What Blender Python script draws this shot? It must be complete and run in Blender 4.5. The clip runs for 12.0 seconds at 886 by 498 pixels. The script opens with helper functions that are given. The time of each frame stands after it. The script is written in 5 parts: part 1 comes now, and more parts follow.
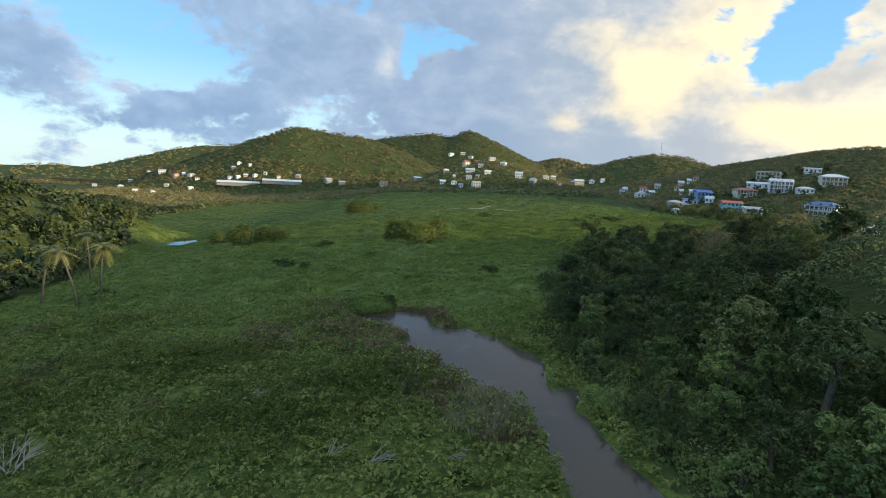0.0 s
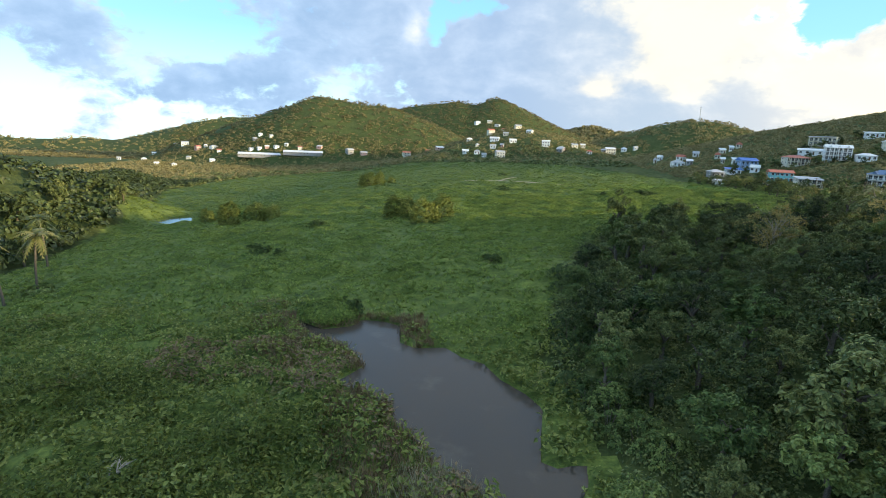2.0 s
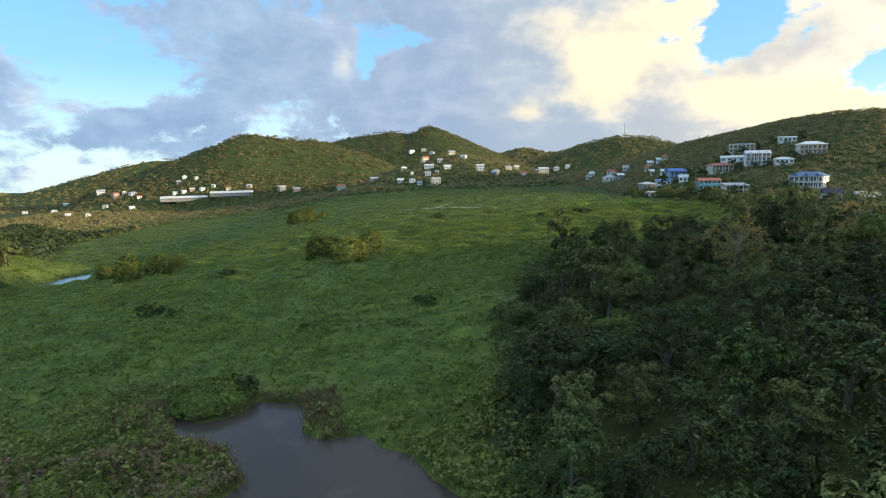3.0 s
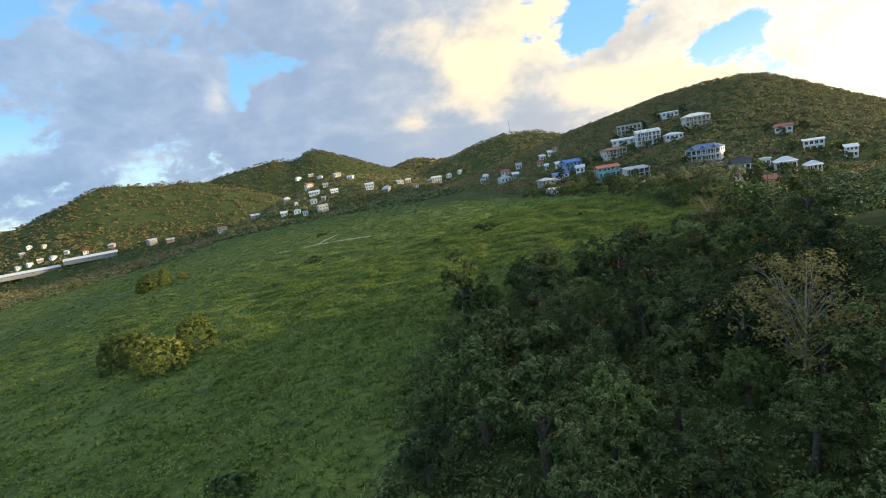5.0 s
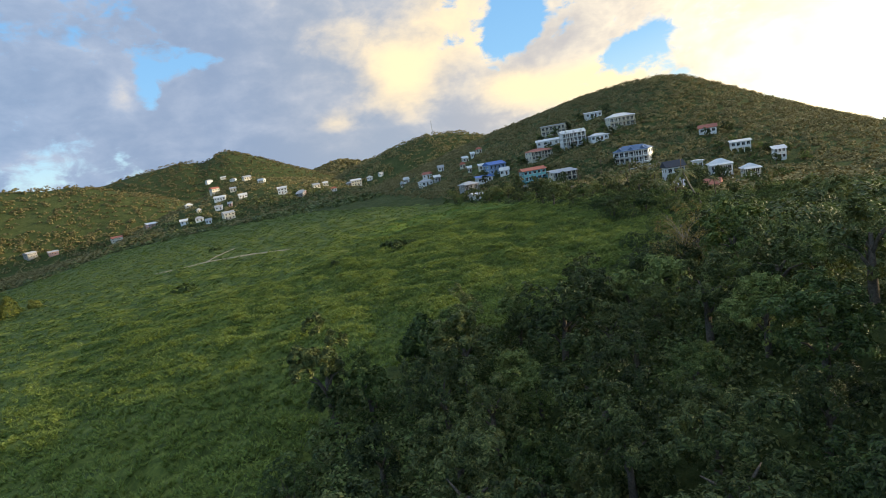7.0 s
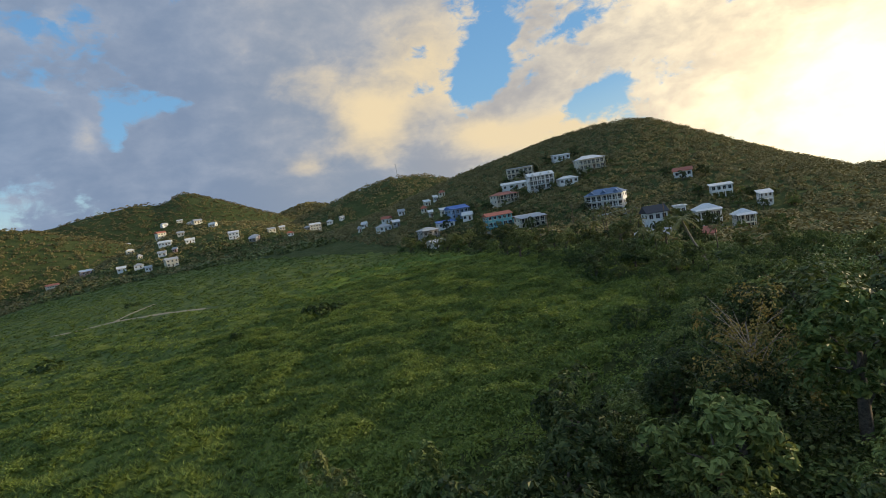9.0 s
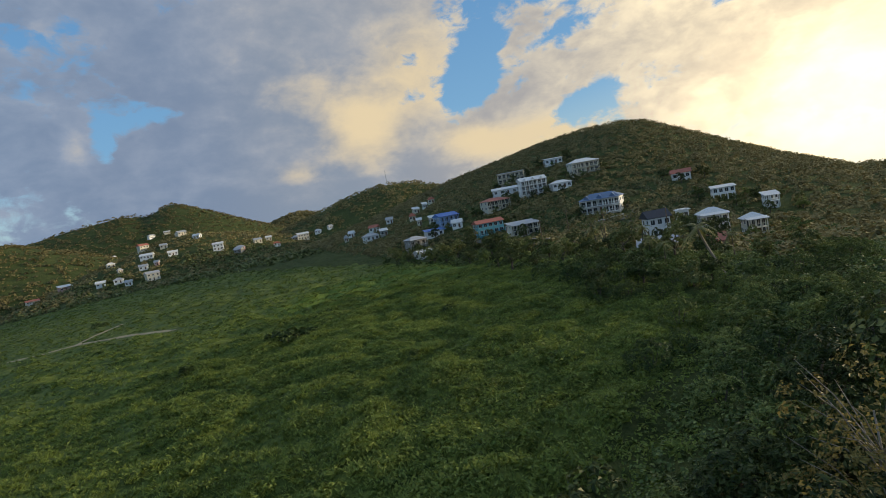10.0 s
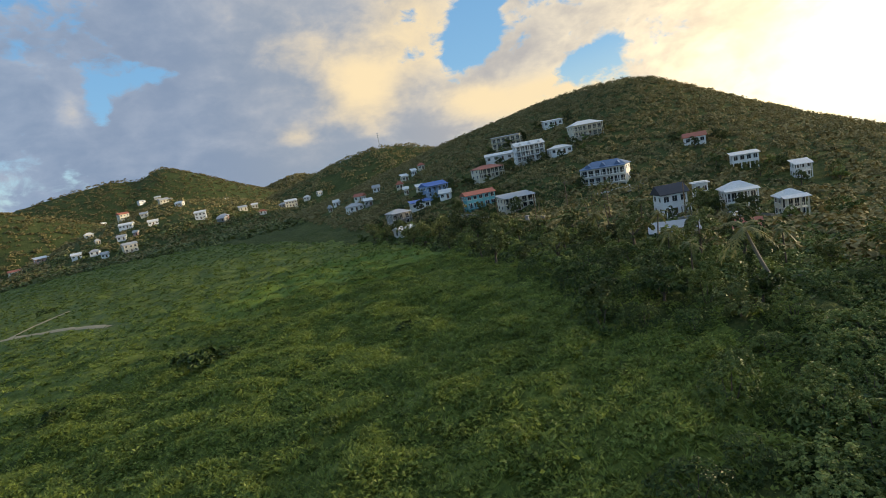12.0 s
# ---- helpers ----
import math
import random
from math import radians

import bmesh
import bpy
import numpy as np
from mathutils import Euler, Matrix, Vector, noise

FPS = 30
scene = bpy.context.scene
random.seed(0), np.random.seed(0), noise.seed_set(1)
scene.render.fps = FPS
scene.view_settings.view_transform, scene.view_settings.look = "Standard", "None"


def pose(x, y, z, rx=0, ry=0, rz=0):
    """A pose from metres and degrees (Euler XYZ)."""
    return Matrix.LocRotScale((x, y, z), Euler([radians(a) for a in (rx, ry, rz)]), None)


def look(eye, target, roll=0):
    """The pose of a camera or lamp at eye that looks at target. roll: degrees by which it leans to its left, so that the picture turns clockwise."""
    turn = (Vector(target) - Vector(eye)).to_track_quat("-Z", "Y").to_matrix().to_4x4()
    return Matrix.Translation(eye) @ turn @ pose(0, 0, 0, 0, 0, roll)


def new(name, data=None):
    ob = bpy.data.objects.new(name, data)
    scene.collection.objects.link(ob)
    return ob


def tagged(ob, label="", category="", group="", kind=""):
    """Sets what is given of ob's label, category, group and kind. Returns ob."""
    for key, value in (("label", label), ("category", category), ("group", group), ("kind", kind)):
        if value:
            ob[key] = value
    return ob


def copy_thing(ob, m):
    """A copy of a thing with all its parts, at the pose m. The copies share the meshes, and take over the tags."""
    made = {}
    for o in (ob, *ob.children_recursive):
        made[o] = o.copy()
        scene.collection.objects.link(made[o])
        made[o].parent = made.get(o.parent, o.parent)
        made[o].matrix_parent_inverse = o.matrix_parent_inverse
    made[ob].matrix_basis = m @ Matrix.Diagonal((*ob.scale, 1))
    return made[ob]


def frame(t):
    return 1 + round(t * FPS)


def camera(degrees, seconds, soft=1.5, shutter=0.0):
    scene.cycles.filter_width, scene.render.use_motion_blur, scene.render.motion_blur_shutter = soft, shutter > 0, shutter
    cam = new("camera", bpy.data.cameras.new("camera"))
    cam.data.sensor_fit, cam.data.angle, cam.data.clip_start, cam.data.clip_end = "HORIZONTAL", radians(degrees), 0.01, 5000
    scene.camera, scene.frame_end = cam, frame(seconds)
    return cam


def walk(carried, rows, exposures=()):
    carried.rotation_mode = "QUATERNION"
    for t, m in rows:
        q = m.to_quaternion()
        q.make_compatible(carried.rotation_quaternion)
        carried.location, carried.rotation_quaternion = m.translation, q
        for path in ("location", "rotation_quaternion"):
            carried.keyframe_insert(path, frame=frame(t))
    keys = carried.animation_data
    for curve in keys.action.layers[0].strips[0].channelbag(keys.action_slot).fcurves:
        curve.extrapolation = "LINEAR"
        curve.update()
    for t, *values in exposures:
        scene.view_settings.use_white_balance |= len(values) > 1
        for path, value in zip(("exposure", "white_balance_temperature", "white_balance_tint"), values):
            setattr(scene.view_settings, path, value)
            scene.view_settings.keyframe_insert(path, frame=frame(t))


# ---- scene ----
# Flight over a marsh valley: x to the right of the first heading, y ahead, z up.
cam = camera(80.0, 12.0, 0.5)
PATH = [
    (0.0, pose(-0.90, -0.00, 25.72, 81.447, -3.166, -0.033)),
    (0.5, pose(1.20, 4.84, 26.27, 78.764, -3.235, 1.031)),
    (1.0, pose(2.93, 10.12, 26.50, 76.992, -3.183, 1.823)),
    (1.5, pose(4.70, 15.93, 26.28, 76.638, -2.896, 2.720)),
    (2.0, pose(6.56, 22.84, 25.95, 78.067, -2.526, 3.039)),
    (2.5, pose(8.50, 30.96, 25.38, 80.497, -3.057, 0.859)),
    (3.0, pose(9.99, 38.03, 25.29, 81.197, 1.056, -3.685)),
    (5.0, pose(23.68, 79.41, 27.38, 81.616, 9.346, -14.930)),
    (5.5, pose(26.56, 86.47, 27.74, 81.279, 10.390, -17.838)),
    (6.0, pose(29.93, 92.99, 27.92, 80.881, 10.856, -19.889)),
    (6.5, pose(33.62, 99.03, 28.24, 80.463, 10.247, -21.379)),
    (7.0, pose(38.43, 105.91, 27.46, 80.427, 9.509, -22.908)),
    (7.5, pose(43.75, 112.08, 27.42, 81.010, 9.379, -23.877)),
    (9.5, pose(59.53, 135.65, 26.11, 85.132, 9.507, -26.742)),
    (10.0, pose(63.62, 140.76, 26.38, 85.106, 10.153, -27.004)),
    (10.5, pose(67.79, 145.70, 26.83, 85.183, 10.397, -27.197)),
    (11.0, pose(72.08, 150.31, 27.20, 84.829, 10.415, -27.135)),
    (11.5, pose(76.36, 154.68, 27.73, 83.035, 10.450, -27.096)),
    (12.0, pose(80.58, 158.85, 28.31, 80.999, 10.426, -26.931)),]
EXPOSURES = [(0.0, 0.40, 6600, 6), (1.0, 0.72, 6650, 5), (1.6, 0.86, 6650, 5), (2.3, 0.75, 6650, 5), (3.0, 0.50, 6700, 6), (5.0, 0.44, 6700, 8), (7.5, 0.15, 6700, 11), (9.5, -0.34, 6600, 10), (11.0, -0.40, 6600, 10), (12.0, -0.08, 6800, 10)]
walk(cam, PATH, EXPOSURES)

# ---------------------------------------------------------------- light
SUN_AZ, SUN_EL = 107.0, 8.5          # degrees to the right of +y, and above the horizon
sun_dir = Vector((math.sin(radians(SUN_AZ)) * math.cos(radians(SUN_EL)),
                  math.cos(radians(SUN_AZ)) * math.cos(radians(SUN_EL)), math.sin(radians(SUN_EL))))
sun = new("sun", bpy.data.lights.new("sun", "SUN"))
sun.data.energy, sun.data.angle, sun.data.color = 5.0, radians(2.0), (1.0, 0.80, 0.50)
sun.matrix_world = look((0, 0, 300), Vector((0, 0, 300)) - sun_dir)


class Nodes:
    """A short way to write node trees."""

    def __init__(self, tree):
        self.tree = tree
        tree.nodes.clear()

    def add(self, kind, inputs=()):
        node = self.tree.nodes.new(kind)
        for key, value in dict(inputs).items():
            if isinstance(value, bpy.types.NodeSocket):
                self.tree.links.new(value, node.inputs[key])
            else:
                node.inputs[key].default_value = value
        return node

    def math(self, op, a, b=0.0, c=0.0):
        node = self.add("ShaderNodeMath", {0: a, 1: b, 2: c})
        node.operation = op
        return node.outputs[0]

    def dot(self, a, b):
        node = self.add("ShaderNodeVectorMath", {0: a, 1: b})
        node.operation = "DOT_PRODUCT"
        return node.outputs["Value"]

    def ramp(self, fac, stops, interpolation="LINEAR"):
        node = self.add("ShaderNodeValToRGB", {0: fac})
        node.color_ramp.interpolation = interpolation
        el = node.color_ramp.elements
        while len(el) < len(stops):
            el.new(0.5)
        for e, (p, c) in zip(el, stops):
            e.position = p
            e.color = (*c, 1) if len(c) == 3 else c
        return node.outputs[0]

    def mix(self, fac, a, b, blend="MIX"):
        node = self.add("ShaderNodeMix")
        node.data_type, node.blend_type = "RGBA", blend
        if isinstance(fac, bpy.types.NodeSocket):
            self.tree.links.new(fac, node.inputs[0])
        else:
            node.inputs[0].default_value = fac
        for i, v in ((6, a), (7, b)):
            if isinstance(v, bpy.types.NodeSocket):
                self.tree.links.new(v, node.inputs[i])
            else:
                node.inputs[i].default_value = (*v, 1) if len(v) == 3 else v
        return node.outputs[2]

    def noise(self, vector, scale, detail=4.0, rough=0.55, distortion=0.0):
        return self.add("ShaderNodeTexNoise", {"Vector": vector, "Scale": scale, "Detail": detail, "Roughness": rough, "Distortion": distortion}).outputs[0]


def smooth(nodes, x, a, b):
    node = nodes.add("ShaderNodeMapRange", {0: x, 1: a, 2: b, 3: 0.0, 4: 1.0})
    node.interpolation_type = "SMOOTHSTEP"
    return node.outputs[0]


world = bpy.data.worlds.new("evening_sky")
scene.world = world
world.use_nodes = True
n = Nodes(world.node_tree)
where = n.add("ShaderNodeTexCoord").outputs["Generated"]
sky = n.add("ShaderNodeTexSky")
sky.sky_type, sky.sun_disc = "NISHITA", False
sky.sun_elevation, sky.sun_rotation = radians(SUN_EL), radians(SUN_AZ)
sky.air_density, sky.dust_density, sky.ozone_density = 1.0, 0.6, 2.5
split = n.add("ShaderNodeSeparateXYZ", {0: where})
height = split.outputs[2]
# bearing (right of +y) and elevation, in degrees
bearing = n.math("MULTIPLY", n.math("ARCTAN2", split.outputs[0], split.outputs[1]), 57.2958)
lift = n.math("MULTIPLY", n.math("ARCSINE", height), 57.2958)


def quarter(at, up, az, el, wide, tall, lean=0.0):
    """A soft oval part of the sky, in degrees."""
    c, k = math.cos(radians(lean)), math.sin(radians(lean))
    da, de = n.math("SUBTRACT", at, az), n.math("SUBTRACT", up, el)
    p = n.math("DIVIDE", n.math("MULTIPLY_ADD", da, c, n.math("MULTIPLY", de, k)), wide)
    q = n.math("DIVIDE", n.math("MULTIPLY_ADD", de, c, n.math("MULTIPLY", da, -k)), tall)
    return n.math("POWER", 2.71828, n.math("MULTIPLY", n.math("MULTIPLY_ADD", p, p, n.math("MULTIPLY", q, q)), -1.0))


# the cloud field: broad banks, blue gaps, and ragged edges
BANKS = [(9, 12, 19, 13, 0, 0.30), (38.5, 8.8, 4.0, 2.2, 25, 0.20), (28, 4.5, 11, 3.6, 0, 0.24), (64, 10, 15, 12, 0, 0.22), (-17, 13.5, 9, 3.0, -12, 0.11), (-37, 8, 5, 2.6, -10, 0.12),
         (49.5, 5.0, 1.7, 1.1, 0, 0.24), (-20, 5.2, 8, 2.4, 0, 0.07), (-30, 3.0, 2.2, 1.3, 0, 0.16),
         (32.4, 12.8, 2.2, 5.2, -30, -0.46), (43.0, 7.6, 3.4, 1.3, 18, -0.30), (-4.2, 11.0, 1.5, 2.8, -14, -0.30), (0.5, 12.8, 2.6, 1.2, 8, -0.22), (-25, 9.5, 9, 1.4, 10, -0.06),
         (-33, 14, 9, 3.5, 0, -0.05), (-30, -0.5, 14, 1.6, 0, -0.10),
         (-22.5, 5.6, 1.9, 1.3, 0, 0.12), (-26.5, 4.8, 1.6, 1.2, 0, 0.12), (-18.5, 4.2, 2.4, 1.1, 0, 0.10), (-36, 1.6, 1.2, 0.5, 0, 0.12), (-30.5, 0.9, 1.2, 0.5, 0, 0.12), (-34.5, 0.4, 1.5, 0.4, 0, 0.10)]


def density(at, up):
    place = n.add("ShaderNodeCombineXYZ", {0: n.math("MULTIPLY", at, 0.1), 1: n.math("MULTIPLY", up, 0.155), 2: 3.7}).outputs[0]
    broad = n.noise(place, 1.15, 3.0, 0.5, 0.35)
    ragged = n.noise(place, 4.2, 9.0, 0.60, 0.3)
    total = n.math("MULTIPLY_ADD", broad, 0.52, n.math("MULTIPLY", ragged, 0.45))
    for az, el, wide, tall, lean, amount in BANKS:
        total = n.math("MULTIPLY_ADD", quarter(at, up, az, el, wide, tall, lean), amount, total)
    return total, ragged


cover, ragged = density(bearing, lift)
sunward, _ = density(n.math("ADD", bearing, 2.2), n.math("ADD", lift, 0.9))
mask = smooth(n, cover, 0.455, 0.575)
turn = n.math("MULTIPLY_ADD", bearing, 1 / 360, 0.5)          # once round the horizon, 0.5 ahead


def round_sky(*stops):
    return n.ramp(turn, [(0.5 + az / 360, c) for az, c in stops], "EASE")


lit = round_sky((-150, (0.44, 0.55, 0.74)), (-25, (0.38, 0.50, 0.70)), (0, (0.42, 0.50, 0.64)), (16, (0.55, 0.57, 0.62)), (36, (0.98, 0.88, 0.70)), (58, (1.9, 1.6, 1.05)), (85, (1.3, 1.15, 0.85)), (150, (0.5, 0.58, 0.72)))
shade = round_sky((-150, (0.22, 0.31, 0.47)), (-25, (0.21, 0.32, 0.50)), (0, (0.25, 0.34, 0.50)), (16, (0.32, 0.39, 0.50)), (36, (0.48, 0.48, 0.50)), (58, (0.80, 0.70, 0.56)), (85, (0.85, 0.76, 0.60)), (150, (0.25, 0.32, 0.44)))
bright = n.math("MULTIPLY_ADD", n.math("SUBTRACT", cover, sunward), 1.0, 0.34)
bright = n.math("MULTIPLY_ADD", n.math("SUBTRACT", n.noise(n.add("ShaderNodeCombineXYZ", {0: n.math("MULTIPLY", bearing, 0.1), 1: n.math("MULTIPLY", lift, 0.16), 2: 8.1}).outputs[0], 1.9, 5.0, 0.55, 0.3), 0.5), 1.1, bright)
bright = n.math("MULTIPLY_ADD", smooth(n, cover, 0.66, 0.47), 0.22, bright)
for az, el, wide, tall, lean, amount in ((14, 2.6, 14, 2.4, 0, -0.30), (4, 9, 5, 4, 0, -0.12), (36, 5.5, 6, 1.8, 0, 0.30)):
    bright = n.math("MULTIPLY_ADD", quarter(bearing, lift, az, el, wide, tall, lean), amount, bright)
cloud = n.mix(smooth(n, bright, 0.0, 1.0), shade, lit)
# the faces of the bank that the low sun warms
warm = 0.0
for az, el, wide, tall, lean, amount in ((20.0, 9.0, 4.2, 4.0, 20, 1.0), (26.5, 14, 4.5, 5, 0, 0.75), (12.5, 5.6, 2.4, 1.3, 0, 0.5), (14, 13.5, 5, 3, 0, 0.35), (38, 5.0, 8, 2.2, 0, 0.9), (31, 6.5, 3, 1.6, 0, 0.6)):
    warm = n.math("MULTIPLY_ADD", quarter(bearing, lift, az, el, wide, tall, lean), amount, warm)
warm = smooth(n, n.math("MULTIPLY_ADD", warm, 0.95, n.math("MULTIPLY", n.math("SUBTRACT", bright, 0.25), 0.7)), 0.15, 1.05)
cloud = n.mix(warm, cloud, (1.02, 0.84, 0.55))
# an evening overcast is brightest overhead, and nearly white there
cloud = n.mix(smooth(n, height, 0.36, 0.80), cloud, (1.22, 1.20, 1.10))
air = n.ramp(height, [(0.0, (0.66, 0.82, 0.87)), (0.06, (0.54, 0.76, 0.87)), (0.17, (0.26, 0.54, 0.86)), (0.5, (0.13, 0.36, 0.74))])
blue = n.mix(0.20, air, n.mix(1.0, sky.outputs[0], (0.16, 0.20, 0.24), "MULTIPLY"))
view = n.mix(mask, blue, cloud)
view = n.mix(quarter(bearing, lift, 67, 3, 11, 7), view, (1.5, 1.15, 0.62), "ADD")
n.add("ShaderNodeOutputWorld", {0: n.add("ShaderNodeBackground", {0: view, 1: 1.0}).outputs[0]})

# ---------------------------------------------------------------- materials
def material(name):
    m = bpy.data.materials.new(name)
    m.use_nodes = True
    return m, Nodes(m.node_tree)


def finish(n, color, rough=0.6, bump=None, bump_strength=0.4, bump_distance=0.05, metal=0.0, through_light=0.0, spec=0.3):
    p = n.add("ShaderNodeBsdfPrincipled", {"Base Color": color if isinstance(color, bpy.types.NodeSocket) else (*color, 1), "Roughness": rough, "Metallic": metal, "Specular IOR Level": spec})
    if bump is not None:
        b = n.add("ShaderNodeBump", {"Height": bump, "Strength": bump_strength, "Distance": bump_distance})
        n.tree.links.new(b.outputs[0], p.inputs["Normal"])
    out = p.outputs[0]
    if through_light:
        tr = n.add("ShaderNodeBsdfTranslucent", {0: color if isinstance(color, bpy.types.NodeSocket) else (*color, 1)})
        out = n.add("ShaderNodeMixShader", {0: through_light, 1: out, 2: tr.outputs[0]}).outputs[0]
    n.add("ShaderNodeOutputMaterial", {0: out})


def leaf_material(name, dark, mid, light, through_light=0.3, rough=0.5, patch=None, clumps_per_metre=0.75):
    """Foliage: each leaf its own tone, each plant its own drift, and broad patches over the ground."""
    m, n = material(name)
    island = n.add("ShaderNodeNewGeometry").outputs["Random Per Island"]
    own = n.add("ShaderNodeObjectInfo").outputs["Random"]
    where = n.add("ShaderNodeNewGeometry").outputs["Position"]
    broad = n.noise(where, 0.045, 4.0, 0.6)
    clump = n.noise(where, clumps_per_metre, 3.0, 0.55)
    tone = n.math("ADD", n.math("MULTIPLY", island, 0.26), n.math("ADD", n.math("MULTIPLY", own, 0.30), n.math("ADD", n.math("MULTIPLY", broad, 0.30), n.math("MULTIPLY", clump, 0.48))))
    color = n.ramp(tone, [(0.40, dark), (0.66, mid), (0.98, light)])
    if patch:
        spots = smooth(n, n.noise(where, 0.11, 3.0, 0.5), 0.60, 0.70)
        color = n.mix(n.math("MULTIPLY", spots, 0.6), color, patch)
    finish(n, color, rough, through_light=through_light, spec=0.25)
    return m


def plain_material(name, color, rough=0.6, grain=6.0, spread=0.18, metal=0.0, stain=0.25, bump=0.0, spec=0.3):
    """Paint, plaster, wood: grain at one scale, weather stains at another."""
    m, n = material(name)
    where = n.add("ShaderNodeTexCoord").outputs["Object"]
    small = n.noise(where, grain, 5.0, 0.6)
    large = n.noise(where, 0.35, 3.0, 0.6)
    dark = tuple(c * (1 - spread) for c in color)
    out = n.mix(smooth(n, small, 0.35, 0.7), dark, color)
    grime = tuple(c * 0.62 * k for c, k in zip(color, (1.0, 0.96, 0.88)))
    out = n.mix(n.math("MULTIPLY", smooth(n, large, 0.5, 0.75), stain), out, grime)
    finish(n, out, rough, small if bump else None, bump, 0.02, metal, spec=spec)
    return m


def glass_material(name):
    m, n = material(name)
    where = n.add("ShaderNodeTexCoord").outputs["Object"]
    finish(n, n.mix(n.noise(where, 1.3, 2.0), (0.02, 0.025, 0.03), (0.06, 0.065, 0.07)), 0.06, spec=0.6)
    return m


def water_material(name="pond_water", gloss=0.16):
    m, n = material(name)
    where = n.add("ShaderNodeTexCoord").outputs["Object"]
    ripple = n.noise(where, 1.6, 4.0, 0.6)
    scum = smooth(n, n.noise(where, 0.18, 5.0, 0.6), 0.55, 0.75)
    finish(n, n.mix(scum, (0.066, 0.053, 0.041), (0.096, 0.078, 0.060)), n.math("MULTIPLY_ADD", scum, 0.12, 0.12), n.math("ADD", ripple, n.noise(where, 7.0, 3.0, 0.6)), 0.16, 0.05, spec=gloss)
    return m


def ground_material():
    m, n = material("valley_ground")
    where = n.add("ShaderNodeNewGeometry").outputs["Position"]
    fine = n.noise(where, 1.9, 6.0, 0.7, 0.6)
    stretch = n.add("ShaderNodeMapping", {0: where, 2: (0, 0, radians(9)), 3: (0.22, 0.75, 1.0)}).outputs[0]
    rows = n.noise(stretch, 1.0, 4.0, 0.6, 0.5)
    mid = n.noise(where, 0.12, 5.0, 0.6, 0.4)
    broad = n.noise(where, 0.016, 4.0, 0.55)
    # the dark stops put shade of gaps between tufts into the grass colour
    grass = n.ramp(n.math("ADD", n.math("MULTIPLY", fine, 0.45), n.math("ADD", n.math("MULTIPLY", rows, 0.35), n.math("MULTIPLY", mid, 0.2))), [(0.36, (0.022, 0.034, 0.008)), (0.48, (0.078, 0.108, 0.022)), (0.64, (0.190, 0.225, 0.048))])
    grass = n.mix(n.math("MULTIPLY", smooth(n, broad, 0.45, 0.7), 0.2), grass, (0.100, 0.130, 0.028))
    # short bright meadow on drier ground
    away = n.add("ShaderNodeVectorMath", {0: where, 1: (112, 285, 6)})
    away.operation = "DISTANCE"
    reach = n.math("ADD", away.outputs["Value"], n.math("MULTIPLY", n.math("SUBTRACT", mid, 0.5), 45.0))
    meadow = n.math("SUBTRACT", 1.0, smooth(n, reach, 22.0, 34.0))
    grass = n.mix(n.math("MULTIPLY", meadow, 0.45), grass, (0.110, 0.190, 0.028))
    finish(n, grass, 0.8, n.math("ADD", fine, mid), 0.6, 0.35, spec=0.15)
    return m


def soil_material(name, a, b):
    m, n = material(name)
    where = n.add("ShaderNodeNewGeometry").outputs["Position"]
    finish(n, n.mix(n.noise(where, 1.2, 6.0, 0.65), a, b), 0.9, n.noise(where, 5.0, 4.0), 0.5, 0.08, spec=0.1)
    return m


def bark_material(name="bark", dark=(0.06, 0.048, 0.036), light=(0.20, 0.17, 0.135)):
    m, n = material(name)
    where = n.add("ShaderNodeTexCoord").outputs["Object"]
    rings = n.noise(where, 7.0, 5.0, 0.7)
    finish(n, n.ramp(rings, [(0.3, dark), (0.7, light)]), 0.85, rings, 0.6, 0.03, spec=0.1)
    return m


def scrub_material():
    m, n = material("scrub_ground")
    where = n.add("ShaderNodeNewGeometry").outputs["Position"]
    fine = n.noise(where, 0.7, 6.0, 0.65)
    mid = n.noise(where, 0.08, 5.0, 0.6, 0.4)
    tone = n.math("ADD", n.math("MULTIPLY", fine, 0.6), n.math("MULTIPLY", mid, 0.4))
    finish(n, n.ramp(tone, [(0.32, (0.028, 0.040, 0.012)), (0.52, (0.062, 0.080, 0.024)), (0.72, (0.110, 0.116, 0.040))]), 0.9, fine, 0.9, 0.8, spec=0.1)
    return m


GROUND = ground_material()
SCRUB = scrub_material()
WATER = water_material()
POOL_WATER = water_material("clear_pool_water", 1.0)
BARK = bark_material()
PALE_BARK = bark_material("pale_bark", (0.13, 0.115, 0.095), (0.32, 0.29, 0.24))
SAND = soil_material("dry_sand", (0.27, 0.22, 0.13), (0.46, 0.38, 0.25))
ROAD = soil_material("pale_track", (0.16, 0.15, 0.13), (0.27, 0.25, 0.22))
MARSH_LEAF = leaf_material("marsh_grass_blade", (0.072, 0.102, 0.022), (0.205, 0.268, 0.056), (0.390, 0.440, 0.115), 0.42, 0.5)
TARO_LEAF = leaf_material("broad_marsh_leaf", (0.060, 0.084, 0.018), (0.150, 0.180, 0.038), (0.340, 0.350, 0.095), 0.3, 0.45, (0.150, 0.100, 0.055))
WOOD_LEAF = leaf_material("woodland_leaf", (0.018, 0.028, 0.009), (0.068, 0.092, 0.026), (0.270, 0.280, 0.090), 0.15)
VINE_LEAF = leaf_material("vine_leaf", (0.024, 0.042, 0.012), (0.095, 0.140, 0.036), (0.290, 0.330, 0.095), 0.2)
DRY_LEAF = leaf_material("yellowing_leaf", (0.110, 0.095, 0.030), (0.240, 0.195, 0.060), (0.420, 0.340, 0.120), 0.35)
